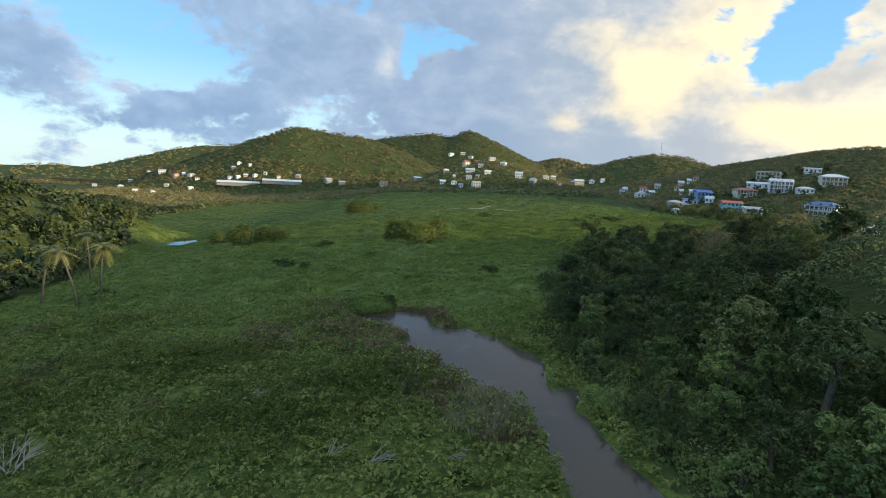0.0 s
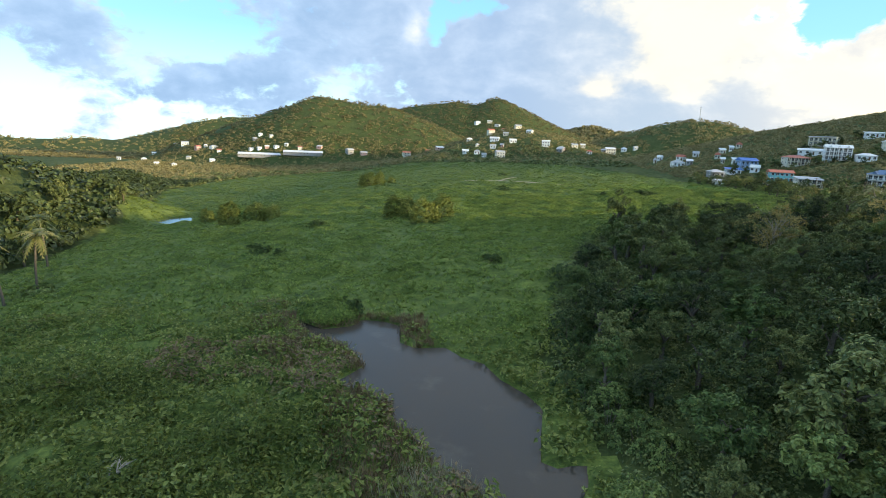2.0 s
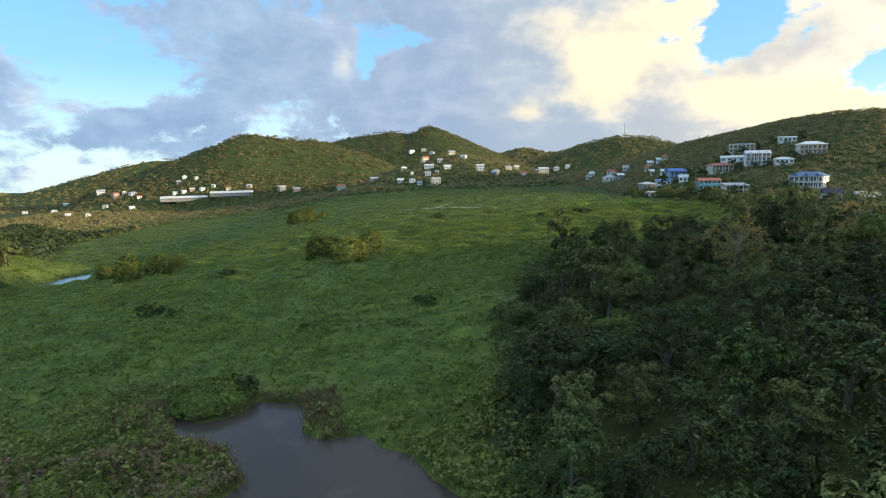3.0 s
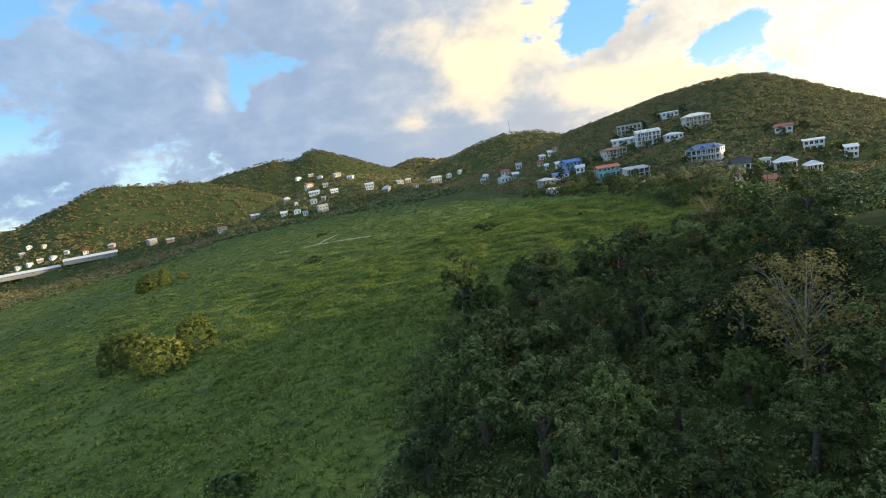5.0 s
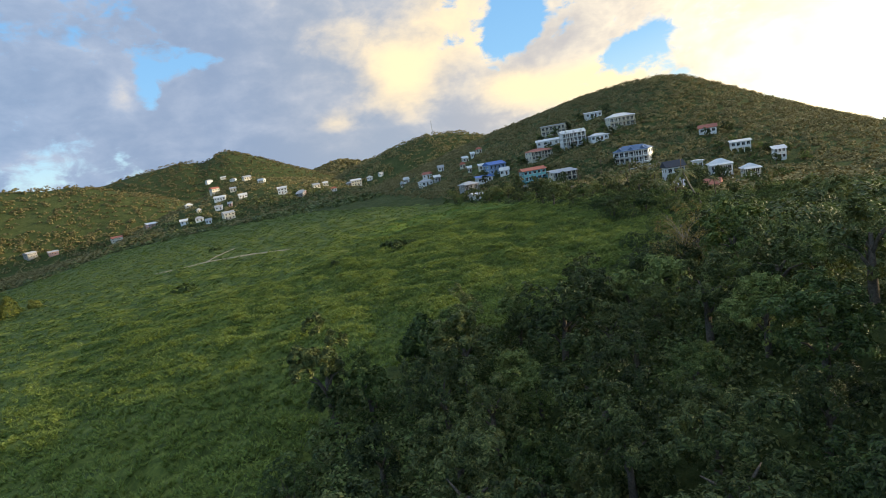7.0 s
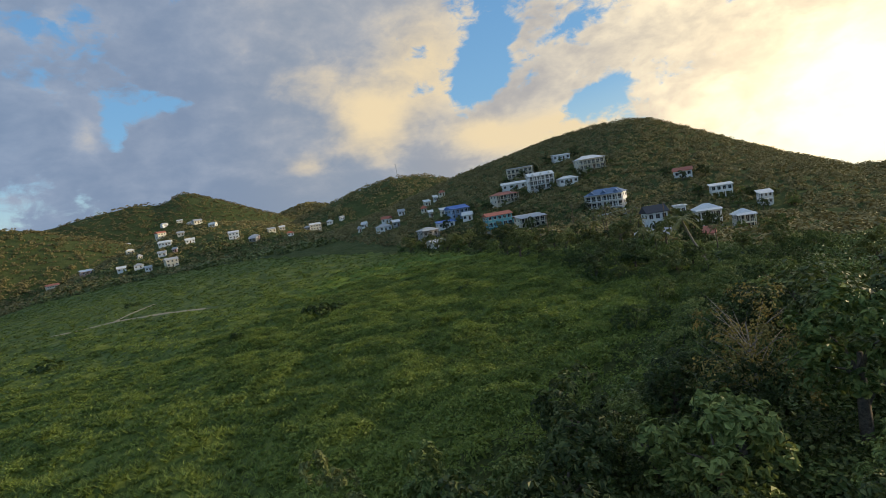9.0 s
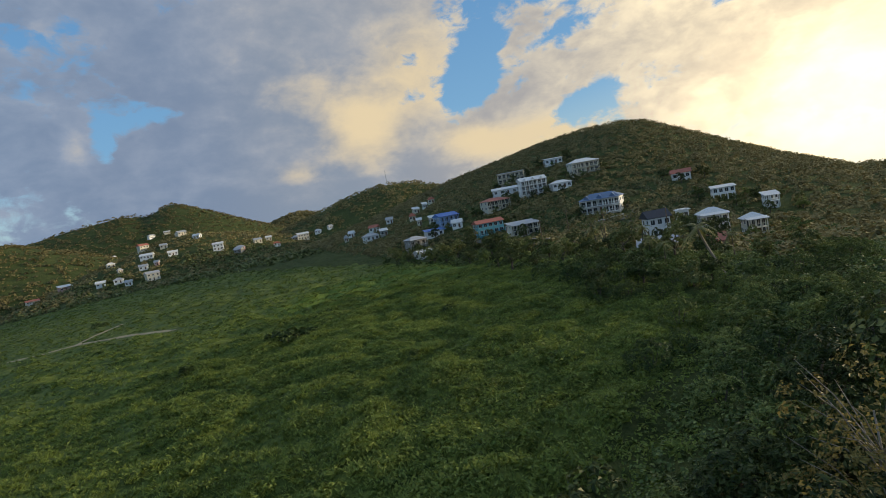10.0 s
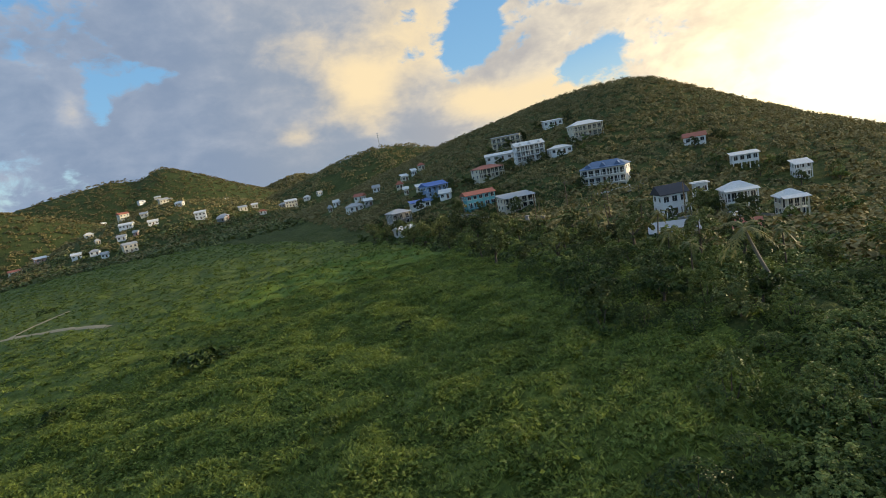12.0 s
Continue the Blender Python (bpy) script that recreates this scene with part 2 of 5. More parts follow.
BUSH_LEAF = leaf_material("marsh_bush_leaf", (0.055, 0.078, 0.016), (0.160, 0.188, 0.038), (0.340, 0.345, 0.088), 0.3)
PALM_LEAF = leaf_material("palm_frond_leaf", (0.055, 0.075, 0.022), (0.140, 0.150, 0.045), (0.270, 0.230, 0.080), 0.3, 0.4)
FAR_LEAF = leaf_material("hill_wood_leaf", (0.084, 0.076, 0.034), (0.182, 0.156, 0.064), (0.330, 0.275, 0.115), 0.15, 0.7, None, 0.10)
REED = leaf_material("dead_reed", (0.10, 0.070, 0.040), (0.19, 0.130, 0.070), (0.33, 0.25, 0.14), 0.2, 0.7)
PLUME = leaf_material("pale_reed_plume", (0.16, 0.14, 0.08), (0.28, 0.25, 0.15), (0.45, 0.40, 0.26), 0.3, 0.7)
ROCK = soil_material("cliff_rock", (0.10, 0.085, 0.07), (0.26, 0.21, 0.16))

# ---------------------------------------------------------------- the lie of the land
def wave(x, y, seed, size):
    """A cheap smooth noise over the plan, about -1 to 1."""
    r = np.random.RandomState(seed)
    total = 0
    for k in range(5):
        a, p = r.uniform(0, 6.283, 2)
        f = (1.0 + 0.55 * k) / size
        total = total + np.sin(f * (x * np.cos(a) + y * np.sin(a)) + p + 1.3 * np.sin(f * 0.7 * (y * np.cos(a) - x * np.sin(a)) + 2 * p)) / (1 + 0.5 * k)
    return total / 2.2


def plain_height(x, y):
    """The marsh: a valley floor that falls gently to the left."""
    x = np.clip(x, -300, 140)
    y = np.clip(y, -100, 900)
    u, v = np.clip(x, -130, 150) / 100, (np.clip(y, 30, 330) - 180) / 100
    return 1.22 + 9.11 * x / 100 + 0.648 * (y - 180) / 100 - 3.25 * u * u + 0.44 * u * v - 1.73 * v * v


def base_height(x, y):
    """The valley floor, and how the country falls away beyond it."""
    r = np.hypot(x, y)
    z = plain_height(x, y)
    z = z - np.clip(x - 150, 0, 80) * 0.085 * np.clip((285 - y) / 60, 0, 1) * (y > 60)
    z = z - np.maximum(x - 400 - 0.15 * np.maximum(y - 400, 0), 0) * 0.10
    return z - np.maximum(r - 1000, 0) * 0.030 - np.maximum(-y, 0) * 0.02


def hill(x, y, crest, width, power=1.3, steep_south=False):
    """Height of a hill over its crest line of (x, y, z) points, which falls to nothing at that width."""
    best = np.full(np.shape(x), -1e9)
    highest = max(az - float(base_height(ax, ay)) for ax, ay, az in crest)
    for (ax, ay, az), (bx, by, bz) in zip(crest, crest[1:]):
        dx, dy = bx - ax, by - ay
        t = np.clip(((x - ax) * dx + (y - ay) * dy) / (dx * dx + dy * dy), 0, 1)
        d = np.hypot(x - ax - t * dx, y - ay - t * dy)
        top = az + t * (bz - az)
        floor = base_height(ax + t * dx, ay + t * dy)
        rise = np.maximum(top - floor, 0)
        u = np.clip(1 - d / (width * (0.45 + 0.55 * rise / highest)), 0, 1)
        best = np.maximum(best, rise * u ** power * (1 + 0.35 * (1 - u)))
    if steep_south:
        best = best * np.clip((y + 0.6 * (370 - x) - 285) / 125, 0, 1) ** 0.6
    return np.maximum(best, 0)


HILLS = [
    # sunlit wooded hill beyond the village
    ([(-520, 1050, -40), (-461, 1054, 1), (-423, 1070, 45), (-363, 1092, 74), (-310, 1108, 97), (-244, 1124, 92), (-187, 1135, 87), (-145, 1141, 61), (-84, 1147, 18)], 260, 1.2),
    # the ridge behind it
    ([(-300, 1500, 80), (-204, 1537, 101), (-141, 1544, 113), (-45, 1549, 128), (21, 1550, 122), (68, 1548, 141), (135, 1544, 109), (218, 1534, 62), (283, 1524, 40), (340, 1500, 20)], 330, 1.2),
    # far ridge on the left
    ([(-1500, 1450, -10), (-1236, 1573, -36), (-1188, 1610, -21), (-1137, 1646, -35), (-1076, 1686, -35), (-1037, 1711, -15), (-953, 1759, 23), (-864, 1804, 56), (-751, 1854, 72), (-560, 1900, 80)], 380, 1.2),
    # the distant peak
    ([(420, 3800, 60), (618, 3749, 76), (712, 3733, 105), (803, 3714, 146), (917, 3687, 117), (1081, 3643, 100), (1500, 3600, 60)], 700, 1.2),
    # round hill
    ([(190, 830, 14), (222, 820, 32), (252, 811, 48), (282, 802, 59), (318, 788, 65), (347, 776, 61), (375, 762, 45), (420, 740, 30)], 150, 1.1),
    # the big hill with the houses
    ([(334, 669, 32), (350, 615, 44), (354, 564, 56), (356, 513, 62), (366, 465, 64), (369, 435, 63), (368, 406, 54), (376, 367, 36), (384, 342, 21), (400, 311, 4), (440, 260, -14)], 225, 1.25, True),
    # village spur before the far ridge
    ([(-32, 699, 6), (1, 740, 18), (36, 759, 34), (70, 777, 45), (99, 784, 41), (147, 786, 24)], 150, 1.2),
    # wooded spur under the flight
    ([(62, -60, 16), (78, 20, 17), (88, 70, 20), (98, 105, 19), (110, 130, 14), (124, 148, 9)], 62, 1.2),
    # unseen hill added right of the flight to screen the sun, since lowered
    ([(380, -520, 30), (420, -350, 34), (430, -60, 32), (430, 90, 28), (440, 150, 20)], 150, 1.1),
    # and another unseen one added beyond it for the same purpose
    ([(760, -260, 40), (790, -120, 48), (800, 160, 40)], 200, 1.1),
    # wooded bluff on the left
    ([(-330, 40, 34), (-215, 95, 24), (-186, 180, 14), (-184, 236, 7), (-174, 250, 2), (-172, 264, -6), (-250, 330, -14), (-330, 520, -22)], 85, 1.2),
]
POND = [(-8.3, 96.5), (-4.6, 96.1), (-2.2, 94.7), (-1.5, 88.6), (0.7, 87.0), (4.6, 87.8), (6.8, 85.0), (9.5, 83.5), (11.3, 79.4), (13.9, 76.2),
        (15.4, 73.2), (14.5, 67.8), (14.0, 63.9), (15.3, 63.1), (18.0, 64.2), (17.5, 61.2), (15.8, 57.7), (16.9, 55.8), (17.1, 52.3), (17.7, 49.2),
        (18.1, 46.4), (19.3, 43.9), (20.5, 34.0), (21.0, 20.0), (13.0, 20.0), (11.6, 34.0), (11.4, 42.5), (11.3, 45.7), (10.9, 48.0), (11.3, 51.4),
        (10.2, 53.7), (11.1, 57.3), (8.5, 59.4), (4.9, 61.8), (4.0, 64.9), (1.1, 67.7), (-0.5, 72.2), (-3.7, 74.7), (-7.1, 75.7), (-4.8, 80.5),
        (-8.2, 86.1), (-13.6, 88.6), (-17.8, 94.8), (-12.7, 91.7), (-9.1, 93.6)]
POOL = [(-128, 242), (-122, 238), (-115, 238), (-110, 246), (-117, 251), (-120, 258), (-127, 252)]
WATER_Z, POOL_Z = -0.95, -15.2


def edge_distance(x, y, ring):
    """Distance to a closed outline, negative inside."""
    d, inside = np.full(np.shape(x), 1e9), np.zeros(np.shape(x), bool)
    for (ax, ay), (bx, by) in zip(ring, ring[1:] + ring[:1]):
        dx, dy = bx - ax, by - ay
        t = np.clip(((x - ax) * dx + (y - ay) * dy) / (dx * dx + dy * dy), 0, 1)
        d = np.minimum(d, np.hypot(x - ax - t * dx, y - ay - t * dy))
        inside ^= ((ay > y) != (by > y)) & (x < dx * (y - ay) / (dy if dy else 1e-9) + ax)
    return np.where(inside, -d, d)


def land(x, y, detail=True):
    """Height of the ground at places of the plan."""
    x, y = np.broadcast_arrays(np.asarray(x, float), np.asarray(y, float))
    z = base_height(x, y)
    up = np.zeros(x.shape)
    for each in HILLS:
        up = np.maximum(up, hill(x, y, *each))
    z = z + up
    if detail:
        z = z + wave(x, y, 3, 60.0) * np.minimum(up, 30) * 0.06
    near = (x > -60) & (x < 60) & (y > 0) & (y < 140)
    if near.any():
        d = edge_distance(x[near], y[near], POND)
        k = np.clip(1 - d / 9.0, 0, 1)
        zz = z[near] * (1 - k) + (WATER_Z + 0.28) * k
        z = z.copy()
        z[near] = np.where(d < 0.3, WATER_Z + np.clip(d, -1.5, 0.3) * 0.9, zz)
    near = (x > -140) & (x < -95) & (y > 225) & (y < 270)
    if near.any():
        d = edge_distance(x[near], y[near], POOL)
        k = np.clip(1 - d / 9.0, 0, 1)
        zz = z[near] * (1 - k) + (POOL_Z + 0.2) * k
        z[near] = np.where(d < 0.3, POOL_Z + np.clip(d, -1.5, 0.3) * 0.5, zz)
    return z


def mesh_of(name, verts, faces_per, mat=None):
    """A mesh of faces with that many corners each, in the order of the corners (n * faces_per, 3), unshared."""
    verts = np.ascontiguousarray(verts, dtype=np.float32).reshape(-1, 3)
    count = len(verts)
    me = bpy.data.meshes.new(name)
    me.vertices.add(count)
    me.vertices.foreach_set("co", verts.ravel())
    me.loops.add(count)
    me.loops.foreach_set("vertex_index", np.arange(count, dtype=np.int32))
    faces = count // faces_per
    me.polygons.add(faces)
    me.polygons.foreach_set("loop_start", np.arange(0, count, faces_per, dtype=np.int32))
    if mat:
        me.materials.append(mat)
    me.update(calc_edges=True)
    return me


def sheet(name, xs, ys, heights, mat):
    nx, ny = len(xs), len(ys)
    gx, gy = np.meshgrid(xs, ys)
    verts = np.stack([gx, gy, heights], -1).reshape(-1, 3)
    i = (np.arange(ny - 1)[:, None] * nx + np.arange(nx - 1)[None, :]).ravel()
    faces = np.stack([i, i + 1, i + nx + 1, i + nx], -1)
    me = bpy.data.meshes.new(name)
    me.vertices.add(len(verts))
    me.vertices.foreach_set("co", verts.astype(np.float32).ravel())
    me.loops.add(faces.size)
    me.loops.foreach_set("vertex_index", faces.astype(np.int32).ravel())
    me.polygons.add(len(faces))
    me.polygons.foreach_set("loop_start", np.arange(0, faces.size, 4, dtype=np.int32))
    me.polygons.foreach_set("use_smooth", np.ones(len(faces), bool))
    me.materials.append(mat)
    me.update(calc_edges=True)
    return new(name, me)


def stretched(a, b, c0, c1, fine, grow):
    """Grid lines from a to b, fine between c0 and c1 and wider and wider outside."""
    inner = list(np.arange(c0, c1, fine))
    step, p, right = fine, inner[-1], []
    while p < b:
        step *= grow
        p += step
        right.append(min(p, b))
    step, p, left = fine, inner[0], []
    while p > a:
        step *= grow
        p -= step
        left.append(max(p, a))
    return np.array(left[::-1] + inner + right)


def swells(x, y):
    """Billows of matted grass, long across the valley, with narrow creases between them."""
    a = wave(x * 0.52 + y * 0.05, y - x * 0.07, 11, 2.7)
    b = wave(x * 0.55, y + x * 0.06, 12, 4.1)
    c = wave(x * 0.7, y - x * 0.05, 13, 1.9)
    return 1.9 * np.sqrt(np.abs(a) + 0.03) + 1.2 * np.sqrt(np.abs(b) + 0.03) + 0.35 * c - 1.7


TRACKS = [(60, 316, 52, 331), (52, 331, 38, 349), (38, 349, 26, 360), (26, 360, 4, 372), (26, 360, 38, 384)]


def track_distance(x, y):
    """Distance to the middle of the worn tracks."""
    best = np.full(np.shape(x), 1e9)
    for ax, ay, bx, by in TRACKS:
        dx, dy = bx - ax, by - ay
        t = np.clip(((x - ax) * dx + (y - ay) * dy) / (dx * dx + dy * dy), 0, 1)
        best = np.minimum(best, np.hypot(x - ax - t * dx, y - ay - t * dy))
    return best


def surface(x, y):
    """The ground with the low swells of the matted grass, long across the valley."""
    x, y = np.broadcast_arrays(np.asarray(x, float), np.asarray(y, float))
    swell = swells(x, y)
    rise = np.zeros(x.shape)
    for each in HILLS:
        rise = np.maximum(rise, hill(x, y, *each))
    calm = np.clip(1 - rise / 2.0, 0, 1) * np.clip((edge_distance(x, y, POND) - 1.0) / 6, 0, 1) * np.clip((900 - y) / 300, 0, 1) * np.clip((edge_distance(x, y, POOL) - 3.0) / 8, 0, 1) * np.clip((track_distance(x, y) - 2.5) / 7, 0, 1)
    return land(x, y) + swell * 0.85 * calm


xs, ys = stretched(-4200, 4200, -140, 150, 1.35, 1.06), stretched(-900, 4600, 22, 320, 1.1, 1.035)
gx, gy = np.meshgrid(xs, ys)
gz = surface(gx, gy)
ground = tagged(sheet("ground", xs, ys, gz, GROUND), "green marshy valley floor with wooded hills round it", "ground", kind="structure")


def flat_shape(name, ring, z, mat):
    bm = bmesh.new()
    bm.faces.new([bm.verts.new((x, y, z)) for x, y in ring])
    bmesh.ops.triangulate(bm, faces=bm.faces)
    me = bpy.data.meshes.new(name)
    bm.to_mesh(me)
    bm.free()
    me.materials.append(mat)
    return new(name, me)


MARSH = [(-98, 20), (-104, 100), (-105, 125), (-107, 150), (-136, 235), (-200, 350), (-260, 480), (-250, 600), (-150, 650), (-60, 640), (10, 600), (66, 535), (93, 505),
         (126, 402), (140, 309), (133, 249), (129, 217), (119, 204), (124, 195), (118, 182), (98, 176), (84, 168), (44, 163), (33, 142), (24, 121), (19, 100), (18, 60), (22, 20)]
ground.data.materials.append(SCRUB)
cx, cy = np.meshgrid((xs[1:] + xs[:-1]) / 2, (ys[1:] + ys[:-1]) / 2)
ground.data.polygons.foreach_set("material_index", (edge_distance(cx, cy, MARSH) + 3 * wave(cx, cy, 5, 9.0) > 1.5).astype(np.int32).ravel())
tagged(flat_shape("water", POND, WATER_Z, WATER), "still brown-grey pond water in the marsh", "water", kind="structure")
tagged(flat_shape("water", POOL, POOL_Z, POOL_WATER), "small pale pool of water in the marsh grass", "water", kind="structure")

# ---------------------------------------------------------------- plants
rng = np.random.RandomState(7)


def part(name, data, parent, label=""):
    """One mesh object under a thing or a part."""
    ob = new(name, data)
    ob.parent = parent
    if label:
        ob["label"] = label
    return ob


def bm_mesh(name, bm, mat, shade_smooth=False):
    me = bpy.data.meshes.new(name)
    bm.to_mesh(me)
    bm.free()
    me.materials.append(mat)
    if shade_smooth:
        me.polygons.foreach_set("use_smooth", [True] * len(me.polygons))
    return me


def unit(v):
    return v / np.maximum(np.linalg.norm(v, axis=-1, keepdims=True), 1e-9)


def leaves(r, points, normals, size, aspect=0.55, fold=0.18):
    """Folded pointed leaves (two triangles each) at points, lying across the normals."""
    k = len(points)
    side = unit(np.cross(normals, r.normal(size=(k, 3))))
    along = np.cross(side, unit(normals))
    s = (size * r.uniform(0.6, 1.35, k))[:, None]
    tip, tail = points + along * s * 0.5, points - along * s * 0.5
    lift = unit(normals) * s * fold
    a, b = points + side * s * aspect * 0.5 + lift, points - side * s * aspect * 0.5 + lift
    return np.stack([tail, a, tip, tip, b, tail], 1).reshape(-1, 3)[:, :].reshape(k, 6, 3)


def crown_verts(r, count, radius, tall, lobes, size, flat=0.75, droop=0.0, tufts=13):
    """Lobes round the limbs; on each, tufts of leaves that look outward and up, with dark gaps between them."""
    out = []
    each = max(3, int(count / lobes / tufts))
    for i in range(lobes):
        a = 2.4 * i + r.uniform(-0.5, 0.5)
        reach = radius * math.sqrt((i + 0.3) / lobes) * 0.80
        c = np.array([reach * math.cos(a), reach * math.sin(a), tall * r.uniform(0.12, 0.88) * (1 - 0.45 * (reach / radius) ** 2)])
        lr = radius * r.uniform(0.24, 0.44) * min(1.0, (11 / lobes) ** 0.4)
        d = unit(r.normal(size=(tufts, 3)) + np.array([0, 0, 0.35]))
        d[:, 2] = np.where(d[:, 2] < -0.3, -d[:, 2], d[:, 2])
        heart = c + d * lr * r.uniform(0.62, 1.12, (tufts, 1)) * np.array([1, 1, flat])
        heart, d = np.repeat(heart, each, 0), np.repeat(d, each, 0)
        k = len(heart)
        e = unit(r.normal(size=(k, 3)) + d * 0.8 + np.array([0, 0, 0.3]))
        p = heart + e * lr * 0.36 * r.uniform(0.35, 1.05, (k, 1))
        p[:, 2] -= droop * np.hypot(p[:, 0], p[:, 1]) ** 2 / radius
        nrm = unit(e * 0.7 + d * 0.5 + r.normal(size=(k, 3)) * 0.28 + np.array([0, 0, 0.35]))
        out.append(leaves(r, p, nrm, size))
    return np.concatenate(out)


def dome_verts(r, count, radius, tall, size, lobes=9, each=14):
    """A dense dome of leaf tufts down to the ground, bulging unevenly, as creepers drape a bush."""
    k = int(count / each)
    d = r.normal(size=(k, 3))
    d[:, 2] = np.abs(d[:, 2]) * 1.15 + 0.02
    d = unit(d)
    bulge = unit(np.concatenate([r.normal(size=(lobes, 2)), r.uniform(0.05, 1.2, (lobes, 1))], 1))
    near = np.max(d @ bulge.T, axis=1)
    swell = (0.72 + 0.42 * np.clip((near - 0.72) / 0.28, 0, 1) ** 0.7)[:, None]
    heart = d * swell * np.array([radius, radius, tall]) * r.uniform(0.86, 1.05, (k, 1))
    heart, d = np.repeat(heart, each, 0), np.repeat(d, each, 0)
    e = unit(r.normal(size=(len(d), 3)) + d * 0.8 + np.array([0, 0, 0.3]))
    p = heart + e * radius * 0.11 * r.uniform(0.3, 1.1, (len(d), 1))
    return leaves(r, p, unit(e * 0.7 + d * 0.5 + r.normal(size=e.shape) * 0.25 + np.array([0, 0, 0.35])), size)


def tube(bm, path, radii, sides=6):
    """A tapered tube along points."""
    rings = []
    for i, (p, rad) in enumerate(zip(path, radii)):
        d = (Vector(path[min(i + 1, len(path) - 1)]) - Vector(path[max(i - 1, 0)])).normalized()
        q = d.to_track_quat("Z", "Y")
        rings.append([bm.verts.new(Vector(p) + q @ Vector((rad * math.cos(6.283 * k / sides), rad * math.sin(6.283 * k / sides), 0))) for k in range(sides)])
    for a, b in zip(rings, rings[1:]):
        for k in range(sides):
            bm.faces.new((a[k], a[(k + 1) % sides], b[(k + 1) % sides], b[k]))
    bm.faces.new(rings[-1])


def trunk_mesh(r, tall, spread, thick=0.22, limbs=5, mat=None):
    bm = bmesh.new()
    lean = Vector((r.uniform(-0.4, 0.4), r.uniform(-0.4, 0.4), 0))
    tube(bm, [(0, 0, -0.6), (lean.x * 0.4, lean.y * 0.4, tall * 0.45), (lean.x, lean.y, tall)], [thick * 1.3, thick, thick * 0.45], 7)
    for i in range(limbs):
        a = 2.4 * i + r.uniform(-0.4, 0.4)
        z0 = tall * r.uniform(0.35, 0.8)
        start = Vector((lean.x * z0 / tall, lean.y * z0 / tall, z0))
        end = start + Vector((math.cos(a) * spread * r.uniform(0.5, 0.9), math.sin(a) * spread * r.uniform(0.5, 0.9), tall * r.uniform(0.25, 0.5)))
        mid = (start + end) / 2 + Vector((0, 0, 0.4))
        tube(bm, [start, mid, end], [thick * 0.5, thick * 0.32, thick * 0.1], 5)
    return bm_mesh("trunk", bm, mat or BARK, True)


def tree(name, r, tall, radius, count, mat, lobes=11, size=0.55, label="", flat=0.75, droop=0.0, base=0.24, limbs=5, bark=None):
    """A broad-leaved tree: trunk with limbs, and a crown of leaves in lobes."""
    root = new(name)
    part("trunk", trunk_mesh(r, tall * (0.75 if bark else 0.52), radius * (1.0 if bark else 0.7), (0.0075 if bark else 0.03) * tall, limbs, bark), root)
    v = crown_verts(r, count, radius, tall * (1 - base), lobes, size, flat, droop)
    v = v + np.array([0, 0, tall * base])
    part("crown", mesh_of("crown", v, 3, mat), root)
    return tagged(root, label, "tree")


def bush(name, r, tall, radius, count, mat, lobes=7, size=0.4, label="", category="bush"):
    root = new(name)
    bm = bmesh.new()
    for i in range(4):
        a = 1.57 * i + r.uniform(-0.3, 0.3)
        tube(bm, [(0.1 * math.cos(a), 0.1 * math.sin(a), -0.4), (radius * 0.35 * math.cos(a), radius * 0.35 * math.sin(a), tall * 0.6)], [0.06, 0.025], 5)
    part("stem", bm_mesh("stem", bm, BARK), root)
    part("crown", mesh_of("crown", dome_verts(r, count, radius, tall * 0.92, size, lobes), 3, mat), root)
    return tagged(root, label, category)


def scatter(kinds, places, group, vary=0.25, sink=0.15):
    """Stand copies of some plants at places of the plan."""
    zs = land(np.array([p[0] for p in places]), np.array([p[1] for p in places]), True)
    for (x, y, s), z in zip(places, zs):
        src = kinds[rng.randint(len(kinds))]
        m = pose(x, y, z - sink, rng.uniform(-4, 4), rng.uniform(-4, 4), rng.uniform(0, 360))
        ob = copy_thing(src, m)
        k = s * rng.uniform(1 - vary, 1 + vary)
        ob.scale = (k * rng.uniform(0.9, 1.1), k * rng.uniform(0.9, 1.1), k)
        tagged(ob, group=group)


def retire(kinds):
    """Remove the patterns that the copies were made from."""
    for src in kinds:
        for o in (*src.children_recursive, src):
            bpy.data.objects.remove(o)


WOOD_EDGE_Y = [0, 30, 44, 50, 57, 64, 73, 80, 90, 102, 121, 142, 155, 160, 164, 169, 175, 182, 190]
WOOD_EDGE_X = [27, 23, 22, 20, 19, 21, 18, 17.5, 18, 20, 24, 33, 42, 66, 84, 96, 108, 121, 136]


def wood_edge(y):
    return np.interp(y, WOOD_EDGE_Y, WOOD_EDGE_X)


def spaced(count, xr, yr, gap, keep, r):
    """Random places at least a gap apart that satisfy keep(x, y)."""
    out, cell = [], {}
    for _ in range(count):
        x, y = r.uniform(*xr), r.uniform(*yr)
        if not keep(x, y):
            continue
        g = gap(x, y) if callable(gap) else gap
        i, j = int(x // 8), int(y // 8)
        if any((x - a) ** 2 + (y - b) ** 2 < g * g for di in (-1, 0, 1) for dj in (-1, 0, 1) for a, b in cell.get((i + di, j + dj), ())):
            continue
        out.append((x, y))
        cell.setdefault((i, j), []).append((x, y))
    return out


def inside_ring(x, y, ring):
    return bool(edge_distance(np.array([x]), np.array([y]), ring)[0] < 0)


